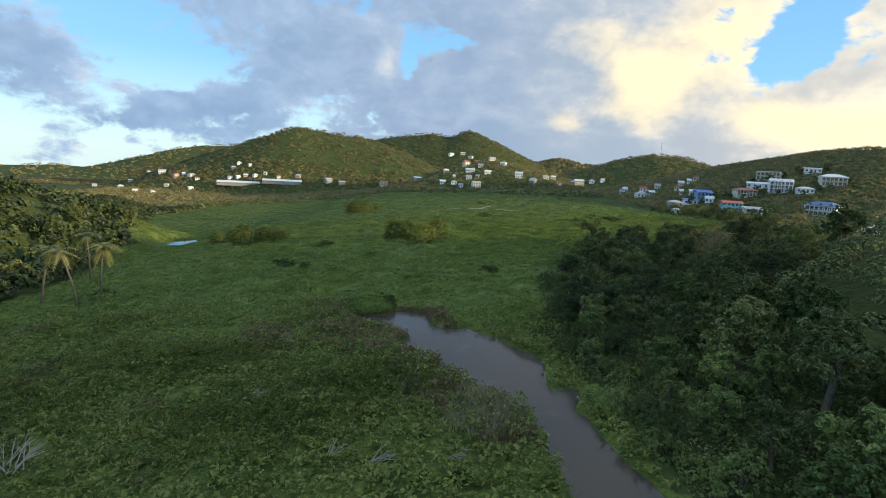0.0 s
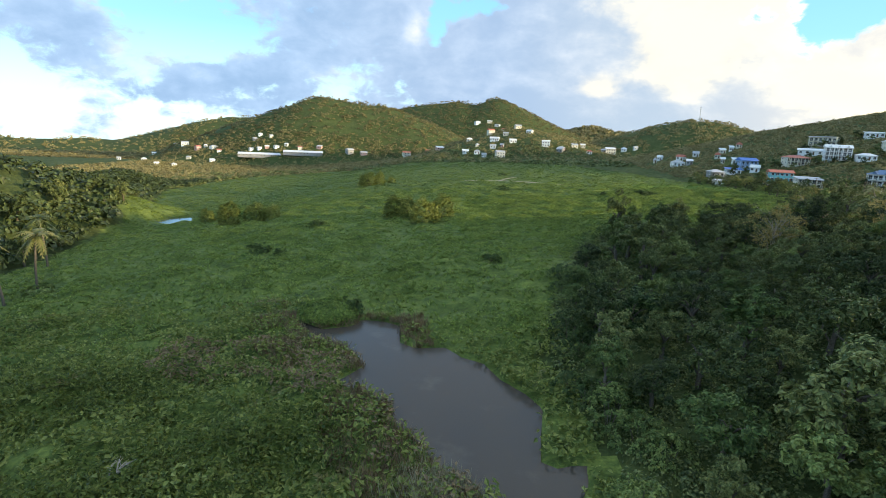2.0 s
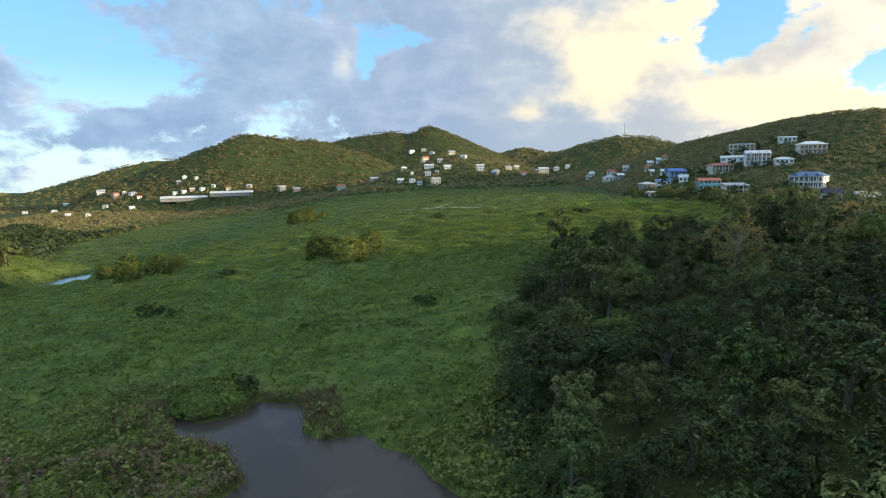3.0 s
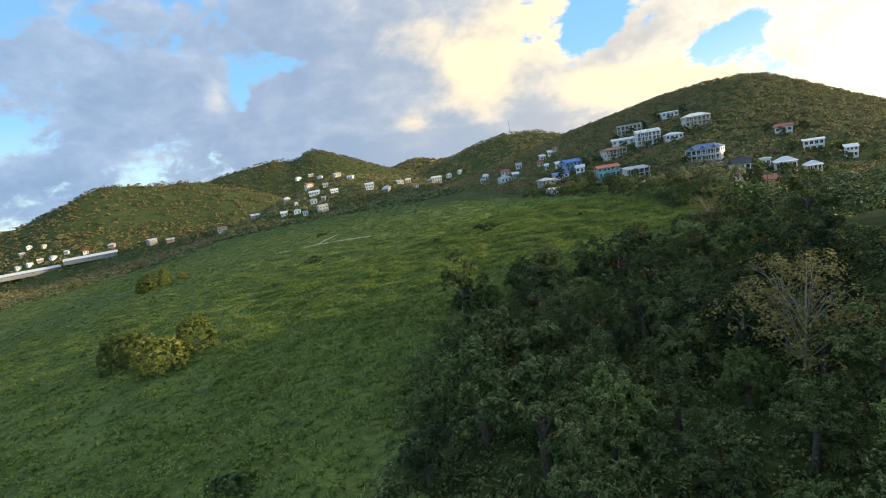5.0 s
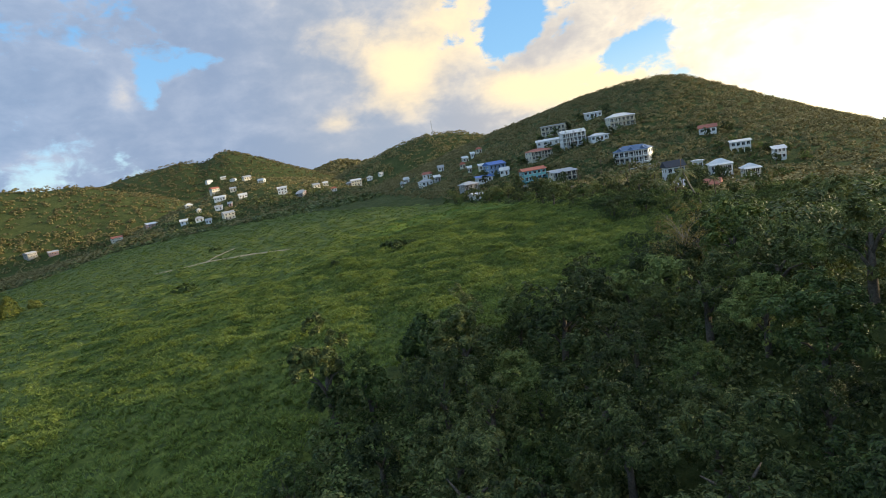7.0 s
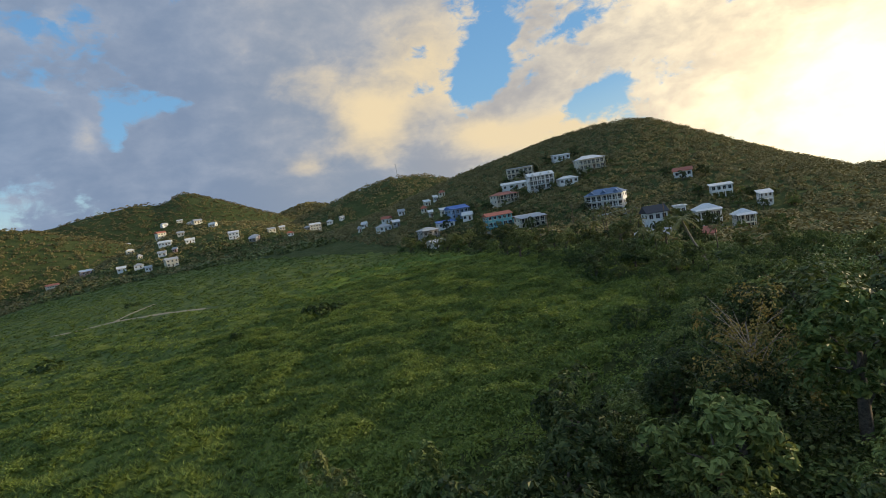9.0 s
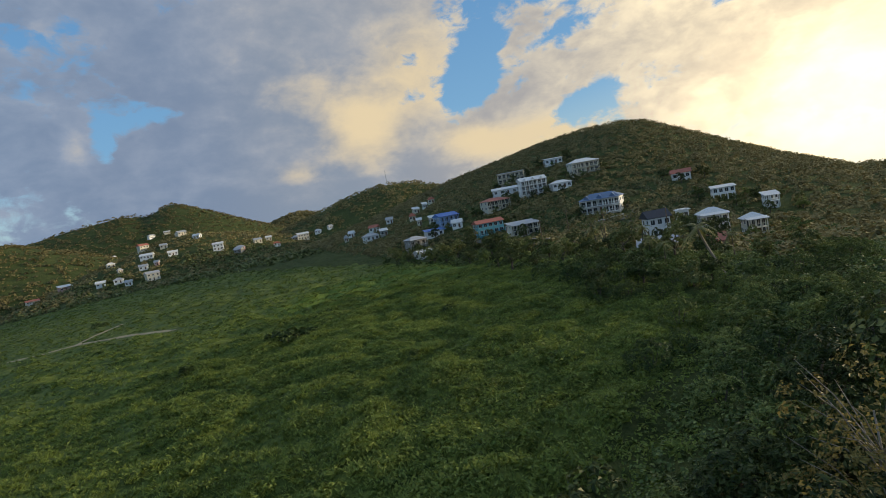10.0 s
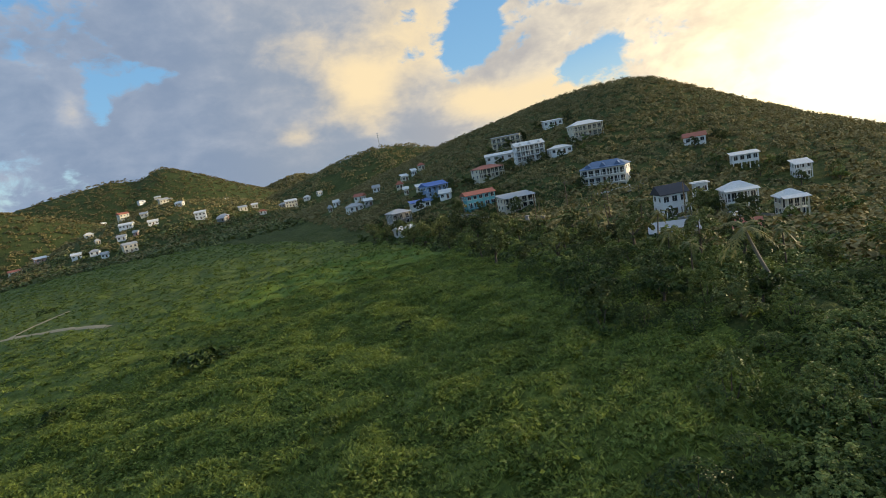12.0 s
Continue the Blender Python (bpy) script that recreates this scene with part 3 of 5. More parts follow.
# --- the wood on the spur
r = np.random.RandomState(21)
label = "dense dark-green broadleaf tree in the wood"
wood = [tree("tree", r, tall, rad, 3300, mat, lobes, 0.41, label, fl, 0.0, 0.12) for tall, rad, mat, lobes, fl in
        ((8.8, 3.6, WOOD_LEAF, 17, 0.85), (7.0, 3.0, WOOD_LEAF, 14, 0.9), (10.2, 3.3, WOOD_LEAF, 19, 1.0), (6.4, 3.6, VINE_LEAF, 16, 0.75), (8.8, 2.7, VINE_LEAF, 14, 1.15))]
beside = [tree("tree", r, tall, rad, 8200, mat, lobes, 0.25, label, fl, 0.0, 0.12) for tall, rad, mat, lobes, fl in
          ((8.8, 3.4, WOOD_LEAF, 24, 0.85), (7.4, 3.2, VINE_LEAF, 22, 0.9), (9.6, 3.0, WOOD_LEAF, 24, 1.05))]
vine = [bush("shrub", r, tall, rad, 1900, VINE_LEAF, 12, 0.28, "vine-covered green shrub at the edge of the wood", "shrub") for tall, rad in ((3.4, 2.4), (2.6, 2.8), (4.4, 2.2))]


def in_wood(x, y):
    e = float(wood_edge(y))
    return e + 3.0 + max(0.0, y - 125) * 0.35 < x < e + 72 and y < 158 + 0.05 * x


def wood_size(x, y):
    """Lower towards the open marsh and the end of the spur."""
    e = float(wood_edge(y))
    return (0.62 + 0.38 * min(1.0, (x - e) / 14.0)) * min(1.0, 0.62 + max(0.0, 165 - y) / 60)


places = spaced(3600, (18, 140), (22, 168), 4.7, in_wood, r)


def open_side(x, y):
    """The part of the wood that faces the open valley."""
    return x < wood_edge(y) + (24 if y < 70 else 24 + min(1.0, (y - 70) / 25) * 30)


behind = [(x, y) for x, y in places if not open_side(x, y)]
places = [(x, y) for x, y in places if open_side(x, y)]
near_path = [(x, y) for x, y in places if 82 < y < 146 and 24 < x < 84 and abs(x - 16 - 0.37 * y) < 19]
places = [q for q in places if q not in near_path]
scatter(wood, [(x, y, wood_size(x, y)) for x, y in places], "trees of the wood on the spur", 0.34)
scatter(beside, [(x, y, wood_size(x, y) * 0.92) for x, y in near_path], "trees of the wood on the spur", 0.30)
edge = spaced(2600, (15, 165), (30, 190), 2.5, lambda x, y: wood_edge(y) + 0.8 < x < wood_edge(y) + (4.6 if y < 150 else 30.0), r)
scatter(vine, [(x, y, 0.85) for x, y in edge], "shrubs along the edge of the wood")
dry = [tree("tree", r, 10.0, 4.1, 2600, DRY_LEAF, 17, 0.22, "thin tree with pale branches and sparse yellowing leaves", 0.8, limbs=24, bark=PALE_BARK),
       tree("tree", r, 8.5, 3.4, 2000, DRY_LEAF, 13, 0.22, "thin tree with pale branches and sparse yellowing leaves", 0.8, limbs=18, bark=PALE_BARK)]
scatter(dry, [(55.0, 108, 1.15), (59, 113, 1.1), (70, 104, 1.0), (86, 151, 1.0), (61, 52, 0.9)], "yellowing trees in the wood", 0.05)
lone = [tree("tree", r, 9.5, 2.7, 6500, WOOD_LEAF, 20, 0.35, "narrow dark tree hung with vines in the marsh", 1.3, 0.05, 0.12),
        tree("tree", r, 6.5, 2.2, 4800, VINE_LEAF, 16, 0.33, "small dark tree hung with vines in the marsh", 1.3, 0.05, 0.12)]
for src, (x, y, s) in ((lone[0], (43.5, 154, 1.25)), (lone[1], (47.0, 153, 1.1)), (lone[1], (53.5, 157, 1.15)), (lone[0], (60, 158, 0.95)), (lone[1], (57, 154, 1.2)), (lone[1], (66, 157, 1.1))):
    scatter([src], [(x, y, s)], "lone trees by the wood", 0.03)

# --- bushes out in the marsh
marsh = [bush("bush", r, tall, rad, 3600, BUSH_LEAF, 9, 0.50, "rounded yellow-green bush standing in marsh grass") for tall, rad in ((6.8, 3.1), (6.0, 3.3), (7.4, 2.8))]
scatter(marsh, [(-17, 194, 1.2), (-12, 189, 1.0), (-6.5, 180, 1.25), (-1.5, 187, 1.05), (-70, 209, 1.2), (-64, 210, 0.95), (-77, 203, 1.2), (-96, 224, 0.9), (-90, 226, 0.8), (-61, 378, 1.5), (-54, 381, 1.4),
                (-66, 384, 1.2), (-47, 386, 0.8)], "bushes in the marsh", 0.06)
small = [bush("bush", r, tall, rad, 700, VINE_LEAF, 6, 0.55, "small dark-green bush standing in marsh grass") for tall, rad in ((2.4, 1.7), (1.8, 2.2))]
scatter(small, [(-40, 185, 1.2), (23, 274, 1.5), (-43, 146, 1.1), (-47, 149, 0.9), (-37, 143, 0.8), (-33, 222, 0.9), (61, 239, 1.0), (78, 243, 1.6), (82, 243, 1.0), (-78, 120, 1.3), (12, 130, 0.9), (-8, 108, 1.0),
                (-14, 97, 1.3), (-10.5, 98.5, 1.2), (-17, 99, 1.1), (88, 205, 0.7), (104, 225, 0.8), (30, 395, 1.6), (-62, 362, 1.0)], "small bushes in the marsh", 0.1)
retire(wood + beside + vine + dry + lone + marsh + small)

# --- trees at the foot of the hill and on the bluff
r = np.random.RandomState(22)
mid = [tree("tree", r, tall, rad, 1200, mat, lobes, 0.58, "broadleaf tree on the slope above the marsh", fl) for tall, rad, mat, lobes, fl in
       ((6.5, 3.2, WOOD_LEAF, 9, 0.8), (5.5, 3.0, VINE_LEAF, 8, 0.75), (7.5, 3.0, WOOD_LEAF, 10, 0.9))]


def palm(r, tall, fronds=15, reach=3.6, bend=1.2):
    """A coconut palm: a leaning ringed trunk and a head of drooping feathered fronds."""
    root = new("palm")
    bm = bmesh.new()
    a = r.uniform(0, 6.28)
    axis = [Vector((bend * (k / 7) ** 2 * math.cos(a), bend * (k / 7) ** 2 * math.sin(a), tall * k / 7 - 0.4)) for k in range(8)]
    tube(bm, axis, [0.26 - 0.016 * k for k in range(8)], 7)
    part("trunk", bm_mesh("trunk", bm, BARK, True), root)
    head = np.array(axis[-1])
    tri = []
    for i in range(fronds):
        az, el = 2.4 * i + r.uniform(-0.2, 0.2), r.uniform(-0.5, 1.1)
        out = np.array([math.cos(az), math.sin(az), 0])
        side = np.array([-math.sin(az), math.cos(az), 0])
        prev = head
        for k in range(1, 11):
            u = k / 10
            p = head + out * reach * u * math.cos(el * (1 - u * 0.6)) + np.array([0, 0, reach * (math.sin(el) * u - 0.75 * u * u)])
            w = 0.75 * math.sin(math.pi * (0.12 + 0.8 * u)) + 0.08
            for s in (-1, 1):
                drop = np.array([0, 0, -0.35 * w])
                tri.append((prev, p, prev + side * s * w + drop + (p - prev) * 1.4))
            tri.append((prev + side * 0.05, prev - side * 0.05, p))
            prev = p
    part("crown", mesh_of("crown", np.array(tri), 3, PALM_LEAF), root)
    return tagged(root, "tall coconut palm with drooping yellow-green fronds", "palm")


palms = [palm(r, 11.5), palm(r, 10.0, 16, 3.4, 0.6), palm(r, 12.0, 13, 3.8, 2.0)]

# ---------------------------------------------------------------- houses
WHITE = plain_material("white_wall_paint", (0.84, 0.84, 0.82), 0.55, stain=0.12, spread=0.08)
CREAM = plain_material("cream_wall_paint", (0.74, 0.69, 0.56), 0.65, stain=0.15)
PINK = plain_material("pink_wall_paint", (0.62, 0.38, 0.32), 0.65)
TURQ = plain_material("turquoise_wall_paint", (0.16, 0.46, 0.52), 0.6)
SKYBLUE = plain_material("pale_blue_wall_paint", (0.36, 0.50, 0.70), 0.6)
GREYWALL = plain_material("grey_concrete_wall", (0.36, 0.35, 0.33), 0.8)
ROOF_GREY = plain_material("grey_sheet_roof", (0.42, 0.43, 0.44), 0.45, 3.0)
ROOF_WHITE = plain_material("pale_sheet_roof", (0.74, 0.74, 0.72), 0.5, 3.0)
ROOF_BLUE = plain_material("slate_blue_roof", (0.13, 0.20, 0.32), 0.5, 3.0)
ROOF_BRIGHT = plain_material("bright_blue_roof", (0.09, 0.20, 0.52), 0.5, 3.0)
ROOF_RED = plain_material("rust_red_roof", (0.42, 0.14, 0.09), 0.6, 3.0)
ROOF_DARK = plain_material("dark_shingle_roof", (0.055, 0.058, 0.07), 0.7, 3.0)
TIMBER = plain_material("weathered_timber", (0.20, 0.14, 0.09), 0.8, 9.0)
PANE = glass_material("dark_window_glass")
DOORPAINT = plain_material("brown_door_paint", (0.13, 0.075, 0.045), 0.5)


def box(bm, x0, x1, y0, y1, z0, z1):
    v = [bm.verts.new((x, y, z)) for z in (z0, z1) for x, y in ((x0, y0), (x1, y0), (x1, y1), (x0, y1))]
    for f in ((3, 2, 1, 0), (4, 5, 6, 7), (0, 1, 5, 4), (1, 2, 6, 5), (2, 3, 7, 6), (3, 0, 4, 7)):
        bm.faces.new([v[i] for i in f])


def ring_box(bm, w, h, t, y0, y1):
    """An upright frame round an opening that stands on z = 0 and is centred on x = 0."""
    box(bm, -w / 2 - t, -w / 2, y0, y1, -t, h + t)
    box(bm, w / 2, w / 2 + t, y0, y1, -t, h + t)
    box(bm, -w / 2, w / 2, y0, y1, h, h + t)
    box(bm, -w / 2 - t * 0.6, w / 2 + t * 0.6, y0 - 0.06, y1, -t, 0)


made = {}


def window_meshes(w, h):
    key = (round(w, 1), round(h, 1))
    if key not in made:
        bm = bmesh.new()
        ring_box(bm, w, h, 0.09, -0.07, 0.03)
        box(bm, -0.025, 0.025, -0.04, 0.02, 0, h)
        frame_mesh = bm_mesh("frame", bm, WHITE)
        bm = bmesh.new()
        box(bm, -w / 2, w / 2, -0.02, 0.02, 0, h)
        made[key] = (frame_mesh, bm_mesh("pane", bm, PANE))
    return made[key]


def add_window(root, w, h, m):
    frame_mesh, pane_mesh = window_meshes(w, h)
    ob = part("window", frame_mesh, root)
    ob.matrix_local = m
    part("pane", pane_mesh, ob, "dark window pane")


def roof_mesh(w, d, rise, kind, mat, over=0.55, thick=0.14):
    bm = bmesh.new()
    a, b = w / 2 + over, d / 2 + over
    low, z1 = -over * rise / (d / 2) * 0.6, rise
    if kind == "flat":
        box(bm, -a, a, -b, b, 0, 0.22)
        box(bm, -w / 2 + 0.3, w / 2 - 0.3, -d / 2 + 0.3, d / 2 - 0.3, 0.22, 0.40)
    elif kind == "shed":
        v = [bm.verts.new(p) for p in ((-a, -b, 0.0), (a, -b, 0.0), (a, b, rise), (-a, b, rise), (-a, -b, thick), (a, -b, thick), (a, b, rise + thick), (-a, b, rise + thick))]
        for f in ((3, 2, 1, 0), (4, 5, 6, 7), (0, 1, 5, 4), (1, 2, 6, 5), (2, 3, 7, 6), (3, 0, 4, 7)):
            bm.faces.new([v[i] for i in f])
    else:
        cut = min(w, d) / 2 * 0.9 if kind == "hip" else -over
        ridge = [(-w / 2 + cut, 0), (w / 2 - cut, 0)]
        lo = [bm.verts.new(p) for p in ((-a, -b, low), (a, -b, low), (a, b, low), (-a, b, low))]
        lo2 = [bm.verts.new((v.co.x, v.co.y, v.co.z + thick)) for v in lo]
        top = [bm.verts.new((x, y, z1 + thick)) for x, y in ridge]
        for i in range(4):
            bm.faces.new((lo[i], lo[(i + 1) % 4], lo2[(i + 1) % 4], lo2[i]))
        bm.faces.new((lo2[0], lo2[1], top[1], top[0]))
        bm.faces.new((lo2[2], lo2[3], top[0], top[1]))
        bm.faces.new((lo2[1], lo2[2], top[1]))
        bm.faces.new((lo2[3], lo2[0], top[0]))
        bm.faces.new(lo[::-1])
    bmesh.ops.recalc_face_normals(bm, faces=bm.faces)
    return bm_mesh("roof", bm, mat)


def facing(x, y, tx, ty, turn=0.0):
    """The turn about z that faces a house's front to a place."""
    return math.degrees(math.atan2(tx - x, -(ty - y))) + turn


def house(x, y, w, d, storeys=2, turn=0.0, wall=WHITE, roof=ROOF_GREY, kind="hip", cols=4, rise=1.5, label="", veranda=(), stilts=0.0, gables=0, floor=2.9, lift=0.0, side=2, toward=(75, 150), group="", name="house"):
    """A house that faces the marsh: walls, roof, windows, door, and verandas on the storeys named."""
    z = float(land(np.array([x]), np.array([y]))[0]) + lift
    root = new(name)
    root.matrix_world = pose(x, y, z, 0, 0, facing(x, y, *toward, turn))
    tall = storeys * floor
    bm = bmesh.new()
    box(bm, -w / 2, w / 2, -d / 2, d / 2, stilts if stilts else -2.6, stilts + tall)
    for k in range(storeys):
        zz = stilts + k * floor
        box(bm, -w / 2 - 0.05, w / 2 + 0.05, -d / 2 - 0.05, d / 2 + 0.05, zz - 0.12, zz + 0.10)
    part("wall", bm_mesh("wall", bm, wall), root)
    top = part("roof", roof_mesh(w, d, rise, kind, roof), root)
    top.matrix_local = pose(0, 0, stilts + tall)
    if kind == "gable":
        bm = bmesh.new()
        for s in (-1, 1):
            v = [bm.verts.new((s * (w / 2 - o), yy, zz)) for o in (0.0, 0.2) for yy, zz in ((-d / 2, 0), (d / 2, 0), (0, rise))]
            for f in ((0, 1, 2), (5, 4, 3), (0, 3, 4, 1), (1, 4, 5, 2), (2, 5, 3, 0)):
                bm.faces.new([v[i] for i in f])
        bmesh.ops.recalc_face_normals(bm, faces=bm.faces)
        part("gable_wall", bm_mesh("gable_wall", bm, wall), root).matrix_local = pose(0, 0, stilts + tall)
    ww = min(1.35, w / cols * 0.58)
    for k in range(storeys):
        zz = stilts + k * floor + 0.95
        for i in range(cols):
            xx = -w / 2 + w * (i + 0.5) / cols
            if k == 0 and i == cols // 2 and not stilts:
                bm = bmesh.new()
                box(bm, -0.5, 0.5, -0.05, 0.03, 0, 2.05)
                box(bm, 0.32, 0.40, -0.10, -0.05, 0.95, 1.05)
                part("door", bm_mesh("door", bm, DOORPAINT), root, "brown front door").matrix_local = pose(xx, -d / 2, stilts + 0.05)
            else:
                add_window(root, ww * (1.25 if k in veranda else 1.0), 1.95 if k in veranda and floor > 2.35 else 1.35, pose(xx, -d / 2, zz - (0.85 if k in veranda and floor > 2.35 else 0.1)))
        for i in range(side):
            yy = -d / 2 + d * (i + 0.5) / side
            add_window(root, min(1.1, d / side * 0.5), 1.2, pose(w / 2, yy, zz, 0, 0, 90))
            add_window(root, min(1.1, d / side * 0.5), 1.2, pose(-w / 2, yy, zz, 0, 0, -90))
    for k in veranda:
        zz = stilts + k * floor
        deep = 1.9
        bm = bmesh.new()
        box(bm, -w / 2, w / 2, -d / 2 - deep, -d / 2, zz - 0.15, zz)
        part("veranda_floor", bm_mesh("veranda_floor", bm, wall), root)
        posts = max(3, int(w / 2.6))
        bm = bmesh.new()
        box(bm, -0.12, 0.12, -0.12, 0.12, -(2.4 if k == 0 and not stilts else zz if k == 0 else floor) , floor - 0.15)
        post = bm_mesh("post", bm, wall)
        for i in range(posts + 1):
            part("post", post, root).matrix_local = pose(-w / 2 + 0.15 + (w - 0.3) * i / posts, -d / 2 - deep + 0.15, zz)
        bm = bmesh.new()
        box(bm, -w / 2, w / 2, -d / 2 - deep + 0.10, -d / 2 - deep + 0.17, zz + 0.92, zz + 1.0)
        for i in range(int(w / 0.35)):
            xx = -w / 2 + 0.2 + 0.35 * i
            box(bm, xx - 0.02, xx + 0.02, -d / 2 - deep + 0.11, -d / 2 - deep + 0.16, zz, zz + 0.92)
        part("railing", bm_mesh("railing", bm, wall), root)
        if k == storeys - 1:
            bm = bmesh.new()
            v = [bm.verts.new(p) for p in ((-w / 2 - 0.3, -d / 2 - deep - 0.4, zz + floor - 0.25), (w / 2 + 0.3, -d / 2 - deep - 0.4, zz + floor - 0.25), (w / 2 + 0.3, -d / 2 + 0.1, zz + floor + 0.15), (-w / 2 - 0.3, -d / 2 + 0.1, zz + floor + 0.15))]
            v += [bm.verts.new((p.co.x, p.co.y, p.co.z + 0.12)) for p in v]
            for f in ((3, 2, 1, 0), (4, 5, 6, 7), (0, 1, 5, 4), (1, 2, 6, 5), (2, 3, 7, 6), (3, 0, 4, 7)):
                bm.faces.new([v[i] for i in f])
            part("veranda_roof", bm_mesh("veranda_roof", bm, roof), root)
    if stilts:
        bm = bmesh.new()
        box(bm, -0.16, 0.16, -0.16, 0.16, -2.4, stilts)
        post = bm_mesh("stilt", bm, wall)
        nx = max(2, int(w / 2.2))
        for i in range(nx + 1):
            for yy in (-d / 2 + 0.2, d / 2 - 0.2):
                part("stilt", post, root).matrix_local = pose(-w / 2 + 0.2 + (w - 0.4) * i / nx, yy, 0)
    for i in range(gables):
        xx = -w / 2 + w * (i + 0.5) / gables
        bm = bmesh.new()
        h, g = rise * 0.8, w / gables * 0.30
        v = [bm.verts.new(p) for p in ((-g, -d / 2 - 0.5, -0.15), (g, -d / 2 - 0.5, -0.15), (0, -d / 2 - 0.5, h), (-g, -d * 0.1, -0.15), (g, -d * 0.1, -0.15), (0, -d * 0.1, h))]
        for f in ((0, 1, 2), (3, 5, 4), (0, 2, 5, 3), (1, 4, 5, 2), (0, 3, 4, 1)):
            bm.faces.new([v[j] for j in f])
        part("front_gable", bm_mesh("front_gable", bm, roof), root).matrix_local = pose(xx, 0, stilts + tall)
    return tagged(root, label, "house", group)


house(221.9, 307.6, 15.8, 7.6, 2, -14, WHITE, ROOF_BLUE, "hip", 7, 2.0, "large white two-storey villa with slate-blue roof and gables", (0, 1), gables=3)
house(188.9, 252.2, 6.2, 5.4, 2, 22, WHITE, ROOF_DARK, "gable", 3, 1.9, "white two-storey house with dark roof and round porch arch", (0,))
house(206.3, 257.0, 3.3, 3.6, 2, 10, WHITE, ROOF_WHITE, "flat", 2, 0.3, "narrow white two-storey block behind a house", side=1)
house(199.2, 241.5, 6.8, 5.6, 1, 12, WHITE, ROOF_WHITE, "hip", 5, 1.5, "white house raised on columns with wide pale roof", (0,), 3.0, lift=-0.2)
house(195.8, 227.4, 4.5, 4.2, 2, 18, CREAM, ROOF_WHITE, "hip", 4, 1.2, "cream two-storey house with pale hipped roof", (1,), floor=2.4)
house(274.6, 310.5, 8.0, 5.6, 1, 4, WHITE, ROOF_RED, "gable", 3, 1.5, "small white house with rust-red roof high in woods")
house(252.2, 274.8, 7.8, 5.0, 1, 10, WHITE, ROOF_WHITE, "shed", 4, 0.7, "small white house on stilts in woods", (), 1.6, floor=2.5)
house(248.7, 255.0, 4.2, 4.0, 2, 14, WHITE, ROOF_WHITE, "shed", 3, 0.8, "small white two-storey house among woods on slope", (1,), floor=2.3)
house(267.8, 366.9, 14.6, 9.0, 2, 20, CREAM, ROOF_WHITE, "hip", 6, 1.8, "large pale house with verandas high on the hill", (0, 1))
house(281.6, 408.0, 10.7, 8.0, 1, 10, WHITE, ROOF_WHITE, "shed", 4, 0.9, "low white house with pale roof on the hill")
house(235.3, 371.2, 13.6, 8.0, 3, 12, WHITE, ROOF_WHITE, "gable", 6, 1.6, "white three-storey house with gabled front on the hill", (0, 1, 2), gables=3, floor=2.5)
house(252.0, 412.1, 16.0, 9.0, 2, -10, CREAM, ROOF_GREY, "flat", 6, 0.5, "pale two-storey apartment house with balconies on the hill", (0, 1))
house(232.7, 393.4, 14.1, 8.0, 1, 0, WHITE, ROOF_WHITE, "gable", 4, 1.2, "long low white house beside taller houses")
house(245.0, 360.0, 10.0, 7.0, 1, 16, WHITE, ROOF_WHITE, "hip", 4, 1.2, "low white house terraced into the slope")
house(213.2, 376.0, 12.6, 8.0, 2, 28, CREAM, ROOF_RED, "hip", 6, 1.3, "cream two-storey house with rust-red roof and balcony", (1,), floor=2.5)
house(188.4, 345.2, 12.2, 7.0, 2, 18, TURQ, ROOF_RED, "gable", 5, 1.3, "turquoise two-storey house with faded red roof", (0,), floor=2.6)
house(190.2, 322.0, 11.6, 7.0, 2, 20, CREAM, ROOF_GREY, "shed", 5, 0.9, "cream house with grey sheet roof and wide windows", (1,), floor=2.5)
house(190.7, 390.3, 10.5, 8.0, 2, 24, SKYBLUE, ROOF_BRIGHT, "gable", 4, 1.5, "pale blue house with bright blue roof", (1,))
house(179.1, 383.1, 9.0, 6.5, 1, 10, WHITE, ROOF_BRIGHT, "shed", 3, 0.8, "white house with shallow blue sheet roof")
house(150.9, 337.3, 6.3, 5.0, 1, 30, WHITE, ROOF_WHITE, "gable", 2, 0.9, "small white hut at the edge of the marsh", side=1)
house(161.9, 369.1, 8.2, 6.5, 2, 22, GREYWALL, ROOF_GREY, "hip", 3, 1.2, "grey two-storey house with dark balcony by the marsh", (1,))
house(166.3, 232.6, 8.4, 7.0, 1, 0, CREAM, ROOF_GREY, "gable", 3, 1.4, "low house with grey sheet roof half hidden by palms", lift=-1.6)
house(170.5, 220.1, 3.9, 5.5, 1, 0, PINK, ROOF_RED, "gable", 2, 1.3, "low house with rust-red roof half hidden by palms", lift=-1.2)

r = np.random.RandomState(33)
walls = [WHITE, WHITE, WHITE, WHITE, WHITE, CREAM, CREAM, CREAM, PINK, GREYWALL]
roofs = [ROOF_WHITE, ROOF_WHITE, ROOF_GREY, ROOF_GREY, ROOF_GREY, ROOF_RED, ROOF_WHITE]
wall_words = {WHITE: "white", CREAM: "cream", PINK: "pink", SKYBLUE: "pale blue", GREYWALL: "grey"}
roof_words = {ROOF_WHITE: "pale sheet roof", ROOF_GREY: "grey sheet roof", ROOF_RED: "rust-red roof", ROOF_BRIGHT: "bright blue roof"}


